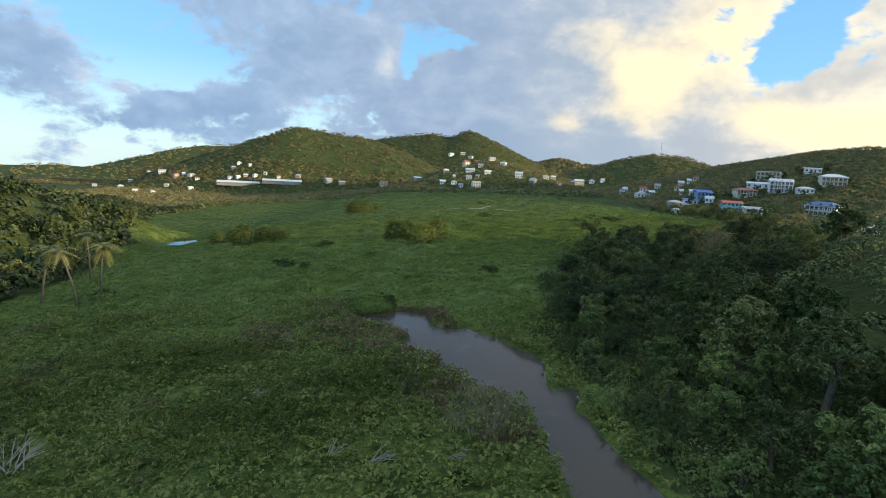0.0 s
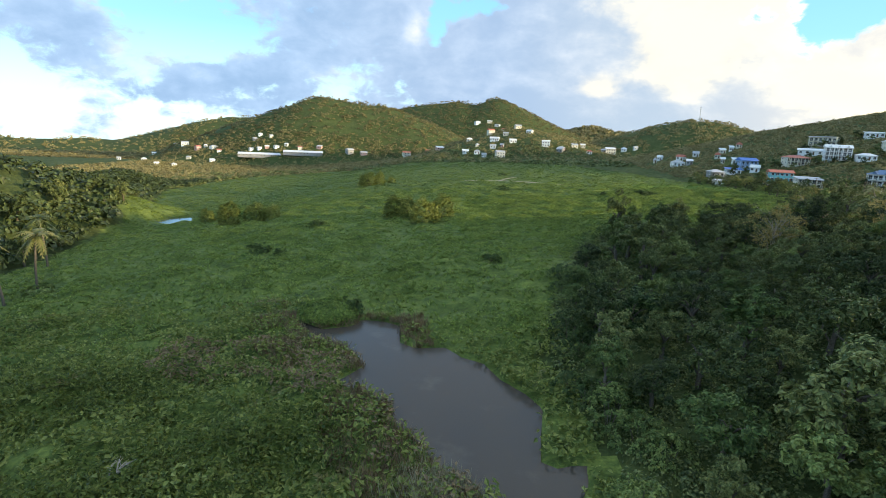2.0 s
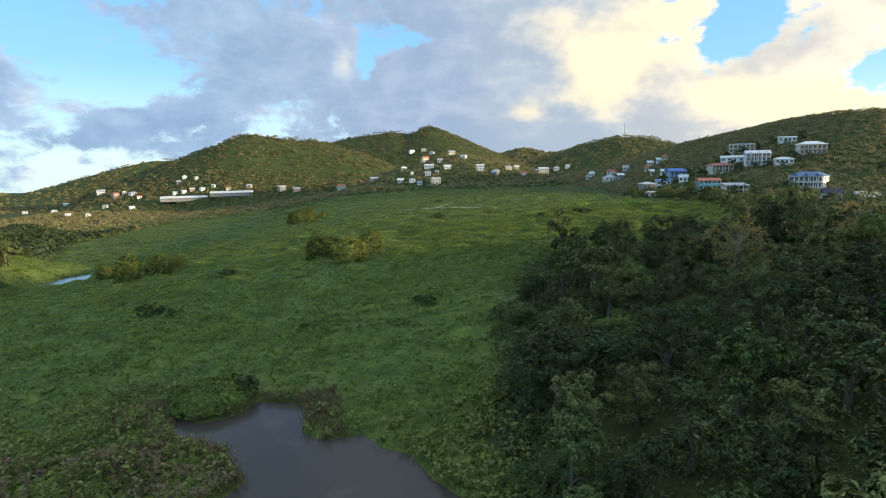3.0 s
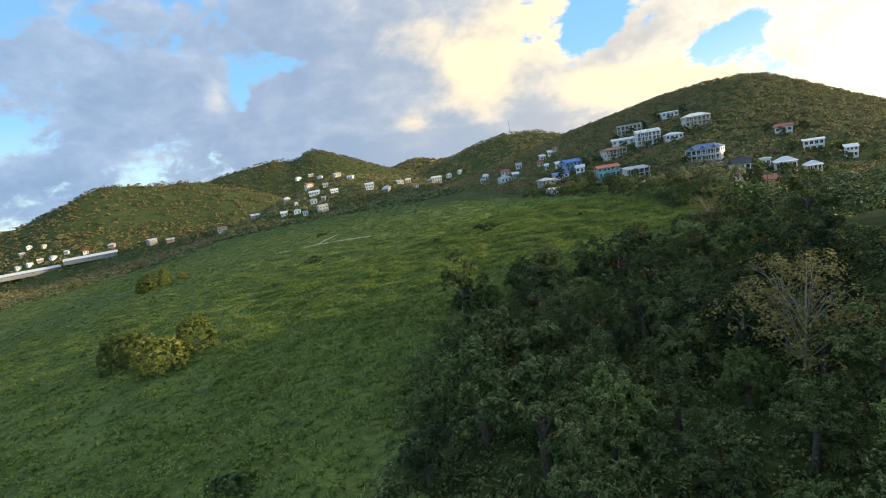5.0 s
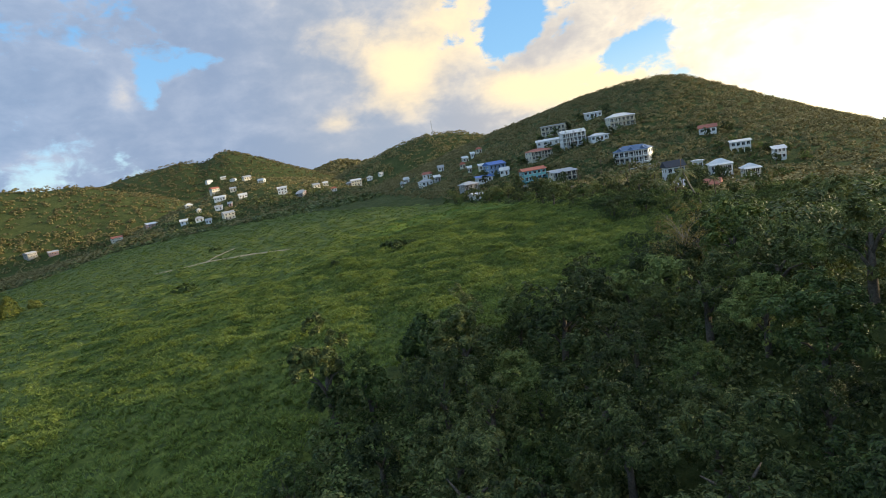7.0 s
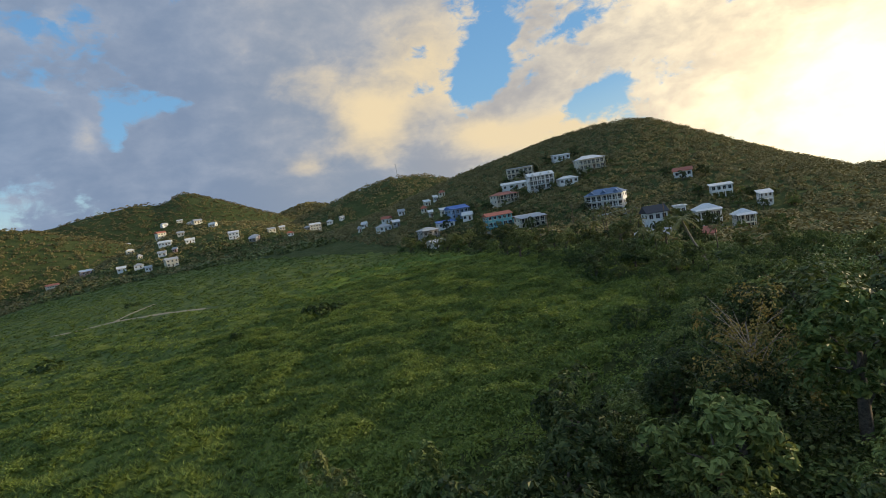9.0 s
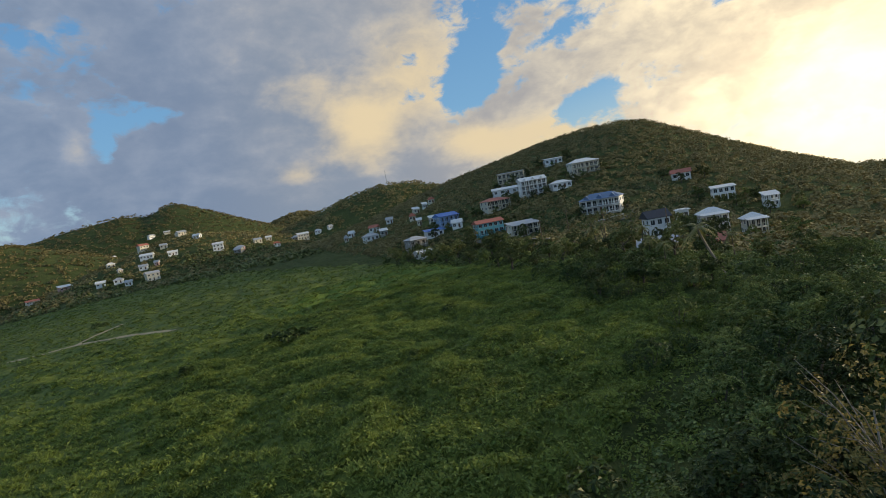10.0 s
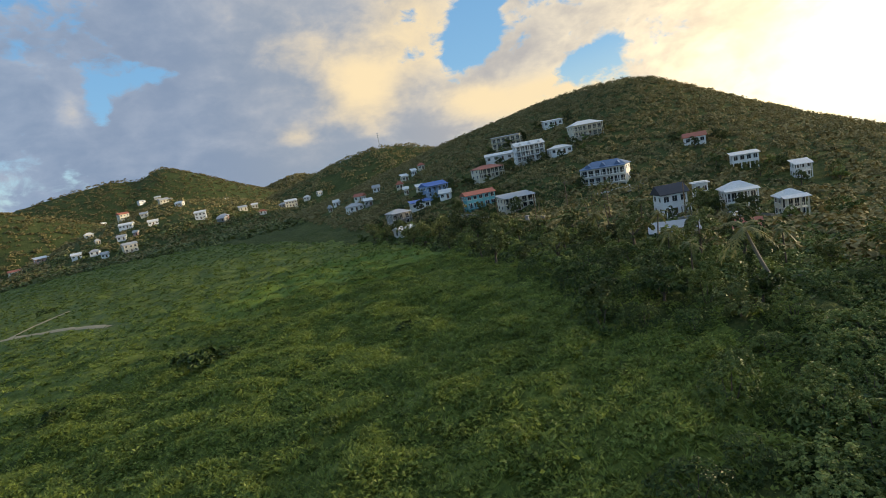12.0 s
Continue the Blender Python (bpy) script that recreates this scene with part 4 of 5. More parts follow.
def village(rows, group, where):
    for x, y, w in rows:
        wall, roof = walls[r.randint(len(walls))], roofs[r.randint(len(roofs))]
        w = w * 0.62 if w < 22 else w * 0.5
        storeys = 2 if w > 9 and r.rand() < 0.6 else 1
        house(x, y, w, w * r.uniform(0.6, 0.8), storeys, r.uniform(-35, 35), wall, roof, ("hip", "gable", "gable", "shed")[r.randint(4)], max(2, min(5, int(w / 2.6))), 1.3 + 0.04 * w,
              "%s house with %s %s" % (wall_words[wall], roof_words[roof], where), toward=(40, 80), side=1, group=group, lift=0.2)


village([(-50, 1335, 14), (32, 756, 15), (51, 734, 10), (49, 1375, 24), (68, 1356, 24), (19, 1374, 21), (170, 1330, 20), (97, 684, 15), (115, 677, 14), (135, 700, 12), (148, 714, 9), (184, 718, 19), (202, 722, 10), (33, 680, 11), (44, 681, 6), (14, 690, 6), (22, 646, 8)], "houses below the round hill", "below the hills")
village([(215, 718, 8), (174, 507, 6), (166, 495, 4), (183, 483, 10), (176, 447, 7), (169, 452, 14), (196, 486, 7), (198, 450, 6), (211, 472, 7), (191, 425, 4), (194, 413, 6), (228, 481, 7), (219, 474, 5), (190, 377, 8)], "houses of the hillside village", "in the hillside village")
village([(-574, 879, 9), (-528, 874, 12), (-456, 789, 10), (-556, 949, 10), (-458, 884, 11), (-428, 786, 10), (-849, 1543, 15), (-500, 952, 19), (-462, 923, 15), (-435, 925, 19), (-417, 907, 11), (-453, 933, 9), (-412, 871, 12), (-368, 939, 11), (-363, 952, 11), (-340, 941, 9), (-361, 905, 11), (-347, 905, 11), (-335, 908, 11), (-319, 908, 13), (-304, 914, 9), (-278, 905, 11), (-247, 912, 13)], "houses under the sunlit hill", "under the far hill")
village([(-196, 912, 24), (-173, 915, 17), (-102, 924, 21), (-67, 947, 13), (-34, 723, 16), (4, 729, 11), (36, 714, 18), (58, 697, 13), (69, 769, 14), (83, 744, 12), (84, 1333, 24), (0, 669, 11), (14, 661, 11), (40, 642, 16), (113, 672, 12), (150, 683, 10), (175, 715, 10)], "houses across the valley", "across the valley")
house(-338, 884, 66, 16, 1, -6, GREYWALL, ROOF_WHITE, "gable", 12, 2.6, "long grey warehouse with pale sheet roof", toward=(0, 0), floor=3.0, name="warehouse")
house(-268, 891, 62, 16, 1, -6, GREYWALL, ROOF_WHITE, "gable", 12, 2.6, "long grey warehouse with pale sheet roof", toward=(0, 0), floor=3.0, name="warehouse")

# ---------------------------------------------------------------- trees between the houses, far woods
HOUSE_SPOTS = np.array([(o.matrix_world.translation.x, o.matrix_world.translation.y) for o in scene.objects if o.parent is None and o.name.split(".")[0] in ("house", "warehouse")])


def clear(x, y, gap):
    return np.min((HOUSE_SPOTS[:, 0] - x) ** 2 + (HOUSE_SPOTS[:, 1] - y) ** 2) > gap * gap


r = np.random.RandomState(41)


def margin(x, y):
    if inside_ring(x, y, MARSH) or not clear(x, y, 7.5):
        return False
    ux, uy = (80 - x), (159 - y)
    # keep the fronts of the houses open towards the marsh
    return all(not (0 < (hx - x) * -ux / math.hypot(ux, uy) + (hy - y) * -uy / math.hypot(ux, uy) < 16 and abs((hx - x) * uy - (hy - y) * ux) / math.hypot(ux, uy) < 5.5) for hx, hy in HOUSE_SPOTS[:23])


belt = spaced(1500, (112, 215), (188, 345), 5.0, margin, r)
belt = [(x, y) for x, y in belt if x < 150 + (y - 190) * 0.12]
scatter(mid, [(x, y, 0.78) for x, y in belt], "trees between marsh and houses", 0.25)
mounds = [bush("shrub", r, tall, rad, 2200, VINE_LEAF, 13, 0.26, "rounded shrub draped in creepers at the marsh edge", "shrub") for tall, rad in ((3.2, 2.2), (2.5, 2.6), (3.9, 2.0))]
hummocks = spaced(420, (100, 150), (176, 232), 3.9, lambda x, y: -3.0 < float(edge_distance(np.array([x]), np.array([y]), MARSH)[0]) < 13 and clear(x, y, 6.0), r)
scatter(mounds, [(x, y, 0.85) for x, y in hummocks], "shrubs below the houses", 0.3)
fringe = spaced(220, (-190, -90), (90, 290), 7.0, lambda x, y: -24 < x + 105 + max(0, y - 150) * 0.38 < -2, r)
scatter(mid, [(x, y, 1.1) for x, y in fringe], "trees along the foot of the bluff", 0.2)
front = [(138, 206), (142, 213), (152, 224), (149, 234), (160, 240), (156, 211), (165, 226), (148, 200), (166, 250), (180, 272), (192, 284), (203, 290), (210, 282), (172, 246), (176, 236), (184, 300)]
garden = []
for hx, hy in HOUSE_SPOTS[:21]:
    away = math.hypot(hx - 80, hy - 159)
    ux, uy = (hx - 80) / away, (hy - 159) / away
    for side, depth in ((-9, 1), (-7.5, -5), (8, 2), (9.5, -4), (2, 9), (-4, 10), (0, -9)):
        x, y = hx + uy * side * r.uniform(0.85, 1.25) + ux * depth, hy - ux * side * r.uniform(0.85, 1.25) + uy * depth
        if clear(x, y, 6.0):
            garden.append((x, y))
scatter(mid, [(x, y, 0.55 if i % 7 == 6 else 0.72) for i, (x, y) in enumerate(garden)], "trees round the houses on the hill", 0.3)
scatter(palms, [(x, y, 0.52) for x, y in front], "palms below the houses", 0.12)
scatter(palms, [(-92, 119, 1.2), (-81, 115, 1.05), (-80, 122, 1.15), (-101, 150, 1.15)], "palms under the bluff", 0.04)
retire(mid + palms + mounds)


def clumps(name, r, xy, leaves_each, size, spread, label, mat, lift=0.0):
    """Far woods: on every place a ragged heap of leafy tufts."""
    z = land(xy[:, 0], xy[:, 1])
    k = len(xy) * leaves_each
    d = unit(r.normal(size=(k, 3)))
    d[:, 2] = np.abs(d[:, 2])
    s = np.repeat(spread * np.clip(r.lognormal(-0.05, 0.32, len(xy)), 0.5, 1.55), leaves_each)
    c = np.repeat(np.stack([xy[:, 0], xy[:, 1], z + lift * r.uniform(0.7, 1.3, len(xy))], -1), leaves_each, 0)
    p = c + d * s[:, None] * r.uniform(0.6, 1.0, k)[:, None] * np.array([1, 1, 0.80])
    nrm = unit(d + r.normal(size=(k, 3)) * 0.28 + np.array([0, 0, 0.2]))
    v = leaves(r, p, nrm, size, 0.8, 0.12)
    ob = new(name, mesh_of(name, v, 3, mat))
    return tagged(ob, label, "woods", kind="stuff")


def woods_points(r, count, xr, yr, keep_marsh, gap):
    x, y = r.uniform(*xr, count), r.uniform(*yr, count)
    ok = edge_distance(x, y, MARSH) > keep_marsh
    ok &= (np.min((HOUSE_SPOTS[:, 0][:, None] - x) ** 2 + (HOUSE_SPOTS[:, 1][:, None] - y) ** 2, axis=0) > gap * gap)
    return np.stack([x, y], -1)[ok]


r = np.random.RandomState(42)
near = woods_points(r, 9500, (150, 430), (190, 640), 6.0, 7.0)
near = near[(near[:, 0] > 152 + (near[:, 1] - 190) * 0.12) | (near[:, 1] > 340)]
clumps("hillside_wood", r, near, 28, 1.05, 2.3, "dense olive-green trees and scrub over the hillside", FAR_LEAF)
low = woods_points(r, 3800, (106, 215), (172, 345), 0.0, 5.5)
low = low[low[:, 0] > wood_edge(low[:, 1]) - 1]
clumps("low_scrub", r, low, 26, 0.65, 1.25, "low tangled scrub between marsh and houses", VINE_LEAF)
low = r.uniform((28, 136), (172, 222), (6600, 2))
low = low[(low[:, 0] > wood_edge(low[:, 1]) - 1.5) & (edge_distance(low[:, 0], low[:, 1], MARSH) > -2.0)]
clumps("marsh_edge_scrub", r, low, 44, 0.34, 1.35, "grey-green scrub where the wood meets the marsh", VINE_LEAF)
under = r.uniform((17, 24), (98, 164), (9500, 2))
e = wood_edge(under[:, 1])
under = under[(under[:, 0] > e + 0.3) & (under[:, 0] < e + np.interp(under[:, 1], [70, 95], [28, 58]))]
clumps("undergrowth", r, under, 30, 0.32, 1.2, "dense undergrowth between the trees of the wood", WOOD_LEAF)
bluff = woods_points(r, 5200, (-340, -70), (40, 560), 1.5, 9.0)
bluff = bluff[bluff[:, 0] > -215 - np.maximum(0, bluff[:, 1] - 100) * 0.4]
clumps("bluff_wood", r, bluff, 28, 1.9, 3.4, "dense trees over the bluff beside the marsh", WOOD_LEAF, 2.6)
clumps("spur_wood", r, np.array(behind), 320, 0.45, 3.0, "crowns of trees over the wooded spur", WOOD_LEAF, 3.6)
far = woods_points(r, 9000, (-520, 420), (560, 960), 4.0, 7.0)
clumps("valley_wood", r, far, 15, 1.9, 3.8, "dark trees round the far village", FAR_LEAF)
ridge = woods_points(r, 11000, (-900, 420), (900, 1650), 4.0, 10.0)
clumps("hill_wood", r, ridge, 14, 2.6, 4.4, "woods over the far hills", FAR_LEAF)
peak = r.uniform((350, 3250), (1500, 4050), (2600, 2))
clumps("peak_wood", r, peak, 8, 14.0, 16.0, "woods over the distant peak", FAR_LEAF)
last = woods_points(r, 3000, (-1800, -500), (1000, 2100), 4.0, 14.0)
clumps("ridge_wood", r, last, 14, 3.4, 6.0, "woods over the farthest ridge", FAR_LEAF)
line = woods_points(r, 1500, (-330, 150), (500, 690), 1.0, 8.0)
clumps("tree_line", r, line, 26, 2.2, 3.8, "dark trees along the far edge of the marsh", WOOD_LEAF)

# ---------------------------------------------------------------- marsh plants
def blades(r, p, count, tall, width, lean=0.5):
    """Tufts of thin blades at points."""
    k = len(p) * count
    base = np.repeat(p, count, 0) + np.concatenate([r.normal(size=(k, 2)) * 0.22 * tall, np.zeros((k, 1))], 1)
    h = tall * r.uniform(0.55, 1.25, k)
    a = r.uniform(0, 6.283, k)
    side = np.stack([np.cos(a), np.sin(a), np.zeros(k)], -1) * (width * r.uniform(0.6, 1.3, k))[:, None]
    b = a + r.uniform(-1.2, 1.2, k) + 1.57
    tip = base + np.stack([np.cos(b) * lean * h, np.sin(b) * lean * h, h], -1)
    base[:, 2] -= 0.08
    return np.stack([base - side, base + side, tip], 1)



def marsh_points(r, count, xr, yr, gap):
    x, y = r.uniform(*xr, count), r.uniform(*yr, count)
    ok = (edge_distance(x, y, MARSH) < 1.0) & (edge_distance(x, y, POND) > gap) & (edge_distance(x, y, POOL) > gap)
    ok &= track_distance(x, y) > 1.7
    x, y = x[ok], y[ok]
    return np.stack([x, y, surface(x, y)], -1)


r = np.random.RandomState(51)


def stuff(name, v, label, mat, category="plants"):
    return tagged(new(name, mesh_of(name, v, 3, mat)), label, category, kind="stuff")


# broad leaves round the pond and in the foreground, thinning into the grass
p = marsh_points(r, 24000, (-104, 24), (18, 122), 0.1)
fade = np.clip((98 + 12 * wave(p[:, 0], p[:, 1], 61, 9.0) - 0.10 * p[:, 0] - p[:, 1]) / 14, 0, 1)
p = p[r.rand(len(p)) < fade]
p = np.repeat(p, 5, 0)
p = p + np.concatenate([r.normal(size=(len(p), 2)) * 0.35, r.uniform(0.15, 0.95, (len(p), 1)) * (1 + 0.6 * wave(p[:, 0], p[:, 1], 62, 3.5))[:, None]], 1)
stuff("marsh_leaves", leaves(r, p, unit(r.normal(size=(len(p), 3)) * 0.6 + np.array([0, 0, 1.0])), 0.58, 0.6), "broad green marsh leaves in the foreground", TARO_LEAF)


def in_rows(p, seed):
    """Tussocks stand in long wavering rows across the valley, with gaps between."""
    row = swells(p[:, 0], p[:, 1])
    return row, p[r.rand(len(p)) < np.clip(0.42 + 0.55 * row, 0.06, 1)]


p = marsh_points(r, 165000, (-160, 135), (62, 340), 0.3)
p = p[r.rand(len(p)) < np.clip((340 - p[:, 1]) / 120, 0, 1)]
fade = np.clip((p[:, 1] + 0.10 * p[:, 0] - 82 - 12 * wave(p[:, 0], p[:, 1], 61, 9.0)) / 14, 0, 1)
p = in_rows(p[r.rand(len(p)) < fade], 1)[1]
extra = marsh_points(r, 26000, (5, 120), (150, 245), 0.3)
p = np.concatenate([p, extra])
stuff("marsh_grass", blades(r, p, 7, 0.40, 0.115, 1.25), "long green marsh grass lying in swells", MARSH_LEAF, "grass")
p = in_rows(marsh_points(r, 60000, (-250, 140), (240, 640), 0.3), 2)[1]
stuff("far_marsh_grass", blades(r, p, 6, 0.55, 0.24, 1.6), "green marsh grass across the valley floor", MARSH_LEAF, "grass")
# broad-leaved weeds in drifts through the grass
p = marsh_points(r, 62000, (-75, 115), (88, 260), 0.3)
drift = wave(p[:, 0], p[:, 1], 91, 11.0) + 0.7 * wave(p[:, 0], p[:, 1], 92, 3.2) - (p[:, 1] - 120) / 170
p = np.repeat(p[drift > 0.05], 3, 0)
p = p + np.concatenate([r.normal(size=(len(p), 2)) * 0.22, r.uniform(0.25, 0.75, (len(p), 1))], 1)
stuff("marsh_weeds", leaves(r, p, unit(r.normal(size=(len(p), 3)) * 0.55 + np.array([0, 0, 1.0])), 0.40, 0.62), "broad-leaved weeds in drifts through the marsh grass", MARSH_LEAF)
# low scrub between the grass towards the houses
x, y = r.uniform(45, 158, 13000), r.uniform(160, 275, 13000)
ok = (edge_distance(x, y, MARSH) < 9) & (x < wood_edge(y) + 6 + (y > 190) * 99) & (wave(x, y, 77, 14.0) + 0.8 * wave(x, y, 79, 3.0) + (x - 82) / 34 > -0.45)
x, y = x[ok], y[ok]
p = np.repeat(np.stack([x, y, surface(x, y)], -1), 18, 0)
d = unit(r.normal(size=(len(p), 3)))
d[:, 2] = np.abs(d[:, 2])
p = p + d * r.uniform(0.3, 1.0, (len(p), 1)) * np.array([1.0, 1.0, 0.75])
stuff("marsh_scrub", leaves(r, p, unit(d + np.array([0, 0, 0.6])), 0.36, 0.6), "low leafy scrub in the marsh near the houses", MARSH_LEAF, "scrub")
# dead reeds on the left bank
p = marsh_points(r, 9000, (-32, 14), (48, 98), 0.0)
d = edge_distance(p[:, 0], p[:, 1], POND)
p = p[(d < 7.0) & (p[:, 0] < 8 + (62 - p[:, 1]) * 0.2) & (wave(p[:, 0], p[:, 1], 78, 6.0) > -0.25)]
x, y = r.uniform(-34, 8, 9000), r.uniform(55, 95, 9000)
patch = np.zeros(len(x), bool)
for ax, ay, bx, by, w in ((-29, 86, -16, 81, 4.5), (-16, 81, -5, 75, 4.0), (-4, 76, 2, 65, 2.6), (2, 65, 8, 56, 2.0)):
    t = np.clip(((x - ax) * (bx - ax) + (y - ay) * (by - ay)) / ((bx - ax) ** 2 + (by - ay) ** 2), 0, 1)
    patch |= np.hypot(x - ax - t * (bx - ax), y - ay - t * (by - ay)) < w * (1 + 0.4 * wave(x, y, 83, 3.0))
patch &= edge_distance(x, y, POND) > 0.0
brown = np.stack([x[patch], y[patch], surface(x[patch], y[patch])], -1)
brown = brown[r.rand(len(brown)) < np.clip(0.35 + 0.6 * wave(brown[:, 0], brown[:, 1], 84, 2.2), 0.05, 0.8)]
q = np.repeat(brown, 3, 0)
q = q + np.concatenate([r.normal(size=(len(q), 2)) * 0.3, r.uniform(0.7, 1.25, (len(q), 1))], 1)
stuff("dead_leaves", leaves(r, q, unit(r.normal(size=(len(q), 3)) * 0.6 + np.array([0, 0, 1.0])), 0.5, 0.55), "withered brown marsh leaves on the bank of the pond", REED)
# a round tussock of leaves at the head of the pond
a, d = r.uniform(0, 6.283, 3200), np.sqrt(r.rand(3200))
x, y = -13.2 + 4.6 * d * np.cos(a), 97.0 + 5.0 * d * np.sin(a)
q = np.stack([x, y, WATER_Z + 0.3 + 1.7 * np.sqrt(np.clip(1.02 - d * d, 0, 1)) + r.uniform(-0.2, 0.2, 3200)], -1)
out = unit(np.stack([np.cos(a) * d, np.sin(a) * d, 1.2 - 0.7 * d], -1) + r.normal(size=(3200, 3)) * 0.35)
stuff("tussock", leaves(r, q, out, 0.5, 0.6), "round green tussock of leaves at the head of the pond", MARSH_LEAF)
stuff("dead_reeds", blades(r, p, 8, 0.9, 0.05, 0.5), "brown dead reeds on the bank of the pond", REED, "reeds")


def ribbon(name, line, width, mat, label, up=0.10):
    """A worn strip that lies on the ground."""
    pts = []
    for (ax, ay), (bx, by) in zip(line, line[1:]):
        k = max(2, int(math.hypot(bx - ax, by - ay) / 1.0))
        pts += [(ax + (bx - ax) * i / k, ay + (by - ay) * i / k) for i in range(k)]
    pts = np.array(pts + [line[-1]])
    d = unit(np.gradient(pts, axis=0))
    nrm = np.stack([-d[:, 1], d[:, 0]], -1)
    w = width * (0.75 + 0.35 * wave(pts[:, 0], pts[:, 1], 81, 3.0))[:, None]
    cols = []
    for s in (-0.5, -0.17, 0.17, 0.5):
        q = pts + nrm * w * s
        cols.append(np.stack([q[:, 0], q[:, 1], surface(q[:, 0], q[:, 1]) + up - (0.12 if abs(s) > 0.4 else 0.0)], -1))
    cols = np.stack(cols, 1)
    quads = np.stack([cols[:-1, :-1], cols[:-1, 1:], cols[1:, 1:], cols[1:, :-1]], 2).reshape(-1, 3)
    return tagged(new(name, mesh_of(name, quads, 4, mat)), label, "path", kind="structure")


ribbon("path", [(58, 318), (52, 331), (44, 342), (36, 350), (26, 360), (14, 364), (4, 372)], 3.4, SAND, "bare sandy track worn through the marsh", 0.16)
ribbon("path", [(26, 360), (30, 372), (38, 384)], 2.8, SAND, "bare sandy track worn through the marsh", 0.16)
ribbon("driveway", [(203, 292), (212, 291), (221, 292), (228, 296), (231, 303), (230, 308)], 3.0, ROAD, "pale curved driveway up to the villa", 0.25)

# ---------------------------------------------------------------- small things
r = np.random.RandomState(71)
STEEL = plain_material("galvanised_steel", (0.45, 0.46, 0.47), 0.4, metal=0.7)
CAR_PAINT = plain_material("white_car_paint", (0.75, 0.75, 0.74), 0.25, stain=0.08, spec=0.5)
RUBBER = plain_material("tyre_rubber", (0.02, 0.02, 0.02), 0.9)
DEADWOOD = plain_material("bleached_deadwood", (0.34, 0.29, 0.23), 0.9, 8.0, bump=0.4)


def height_at(x, y):
    return float(surface(np.array([x]), np.array([y]))[0])


def dead_branch(x, y, size, turn):
    """A bleached fallen bough with a few forks, caught in the plants."""
    bm = bmesh.new()
    z = height_at(x, y)
    for k in range(6):
        a = radians(turn) + r.uniform(-0.9, 0.9)
        s = Vector((r.uniform(-0.2, 0.2), r.uniform(-0.2, 0.2), 0.3)) * size
        e = s + Vector((math.cos(a), math.sin(a), r.uniform(0.1, 0.7))) * size * r.uniform(0.6, 1.3)
        m = (s + e) / 2 + Vector((0, 0, 0.12 * size))
        tube(bm, [s, m, e], [0.07, 0.05, 0.015], 5)
        for _ in range(3):
            b = a + r.uniform(-1.2, 1.2)
            tube(bm, [m, m + Vector((math.cos(b), math.sin(b), r.uniform(0.1, 0.8))) * size * r.uniform(0.25, 0.6)], [0.03, 0.008], 4)
    ob = new("dead_branch", bm_mesh("dead_branch", bm, DEADWOOD))
    ob.matrix_world = pose(x, y, z)
    tagged(ob, "bleached forked dead branch lying in marsh plants", "branch", "dead branches in the marsh")


for x, y, s, a in ((-6.4, 48.1, 2.2, 20), (-10.6, 49.4, 1.8, 40), (-40, 46.5, 3.2, 80), (-43, 49, 2.6, 110), (1.5, 47.5, 1.6, 0), (-22, 61, 1.6, 60)):
    dead_branch(x, y, s, a)

# pale plumes of reed on the bank, yellow plants in the foreground
p = np.stack([r.normal(5.5, 2.2, 420), r.normal(56, 2.6, 420)], -1)
p = p[edge_distance(p[:, 0], p[:, 1], POND) > 0.3]
p = np.concatenate([p, surface(p[:, 0], p[:, 1])[:, None]], 1)
stuff("pale_reeds", blades(r, p, 9, 1.35, 0.045, 0.45), "pale dry reed plumes on the pond bank", PLUME, "reeds")
p = np.concatenate([np.stack([r.normal(cx, sx, k), r.normal(cy, sy, k)], -1) for cx, cy, sx, sy, k in ((-38, 76, 9, 4, 700), (-22, 57, 6, 4, 500), (-12, 64, 5, 4, 300), (-52, 62, 6, 6, 400))])
p = p[(edge_distance(p[:, 0], p[:, 1], POND) > 0.5)]
p = np.concatenate([p, surface(p[:, 0], p[:, 1])[:, None]], 1)
p = np.repeat(p, 9, 0)
p = p + np.concatenate([r.normal(size=(len(p), 2)) * 0.45, r.uniform(0.3, 1.5, (len(p), 1))], 1)
stuff("tall_herbs", leaves(r, p, unit(r.normal(size=(len(p), 3)) * 0.7 + np.array([0, 0, 0.9])), 0.50, 0.5), "taller yellow-green herbs above the marsh leaves", BUSH_LEAF)

# mast on the round hill
mast = new("radio_mast")
mast.matrix_world = pose(318, 788, float(land(np.array([318]), np.array([788]))[0]))
bm = bmesh.new()
tube(bm, [(0, 0, -1), (0, 0, 8), (0, 0, 17)], [0.5, 0.35, 0.18], 6)
part("pole", bm_mesh("pole", bm, STEEL), mast)
bm = bmesh.new()
for z in (11, 13.5, 16):
    box(bm, -1.1, 1.1, -0.12, 0.12, z, z + 0.35)
part("aerial", bm_mesh("aerial", bm, STEEL), mast)
tagged(mast, "thin steel radio mast on the round hill", "mast")


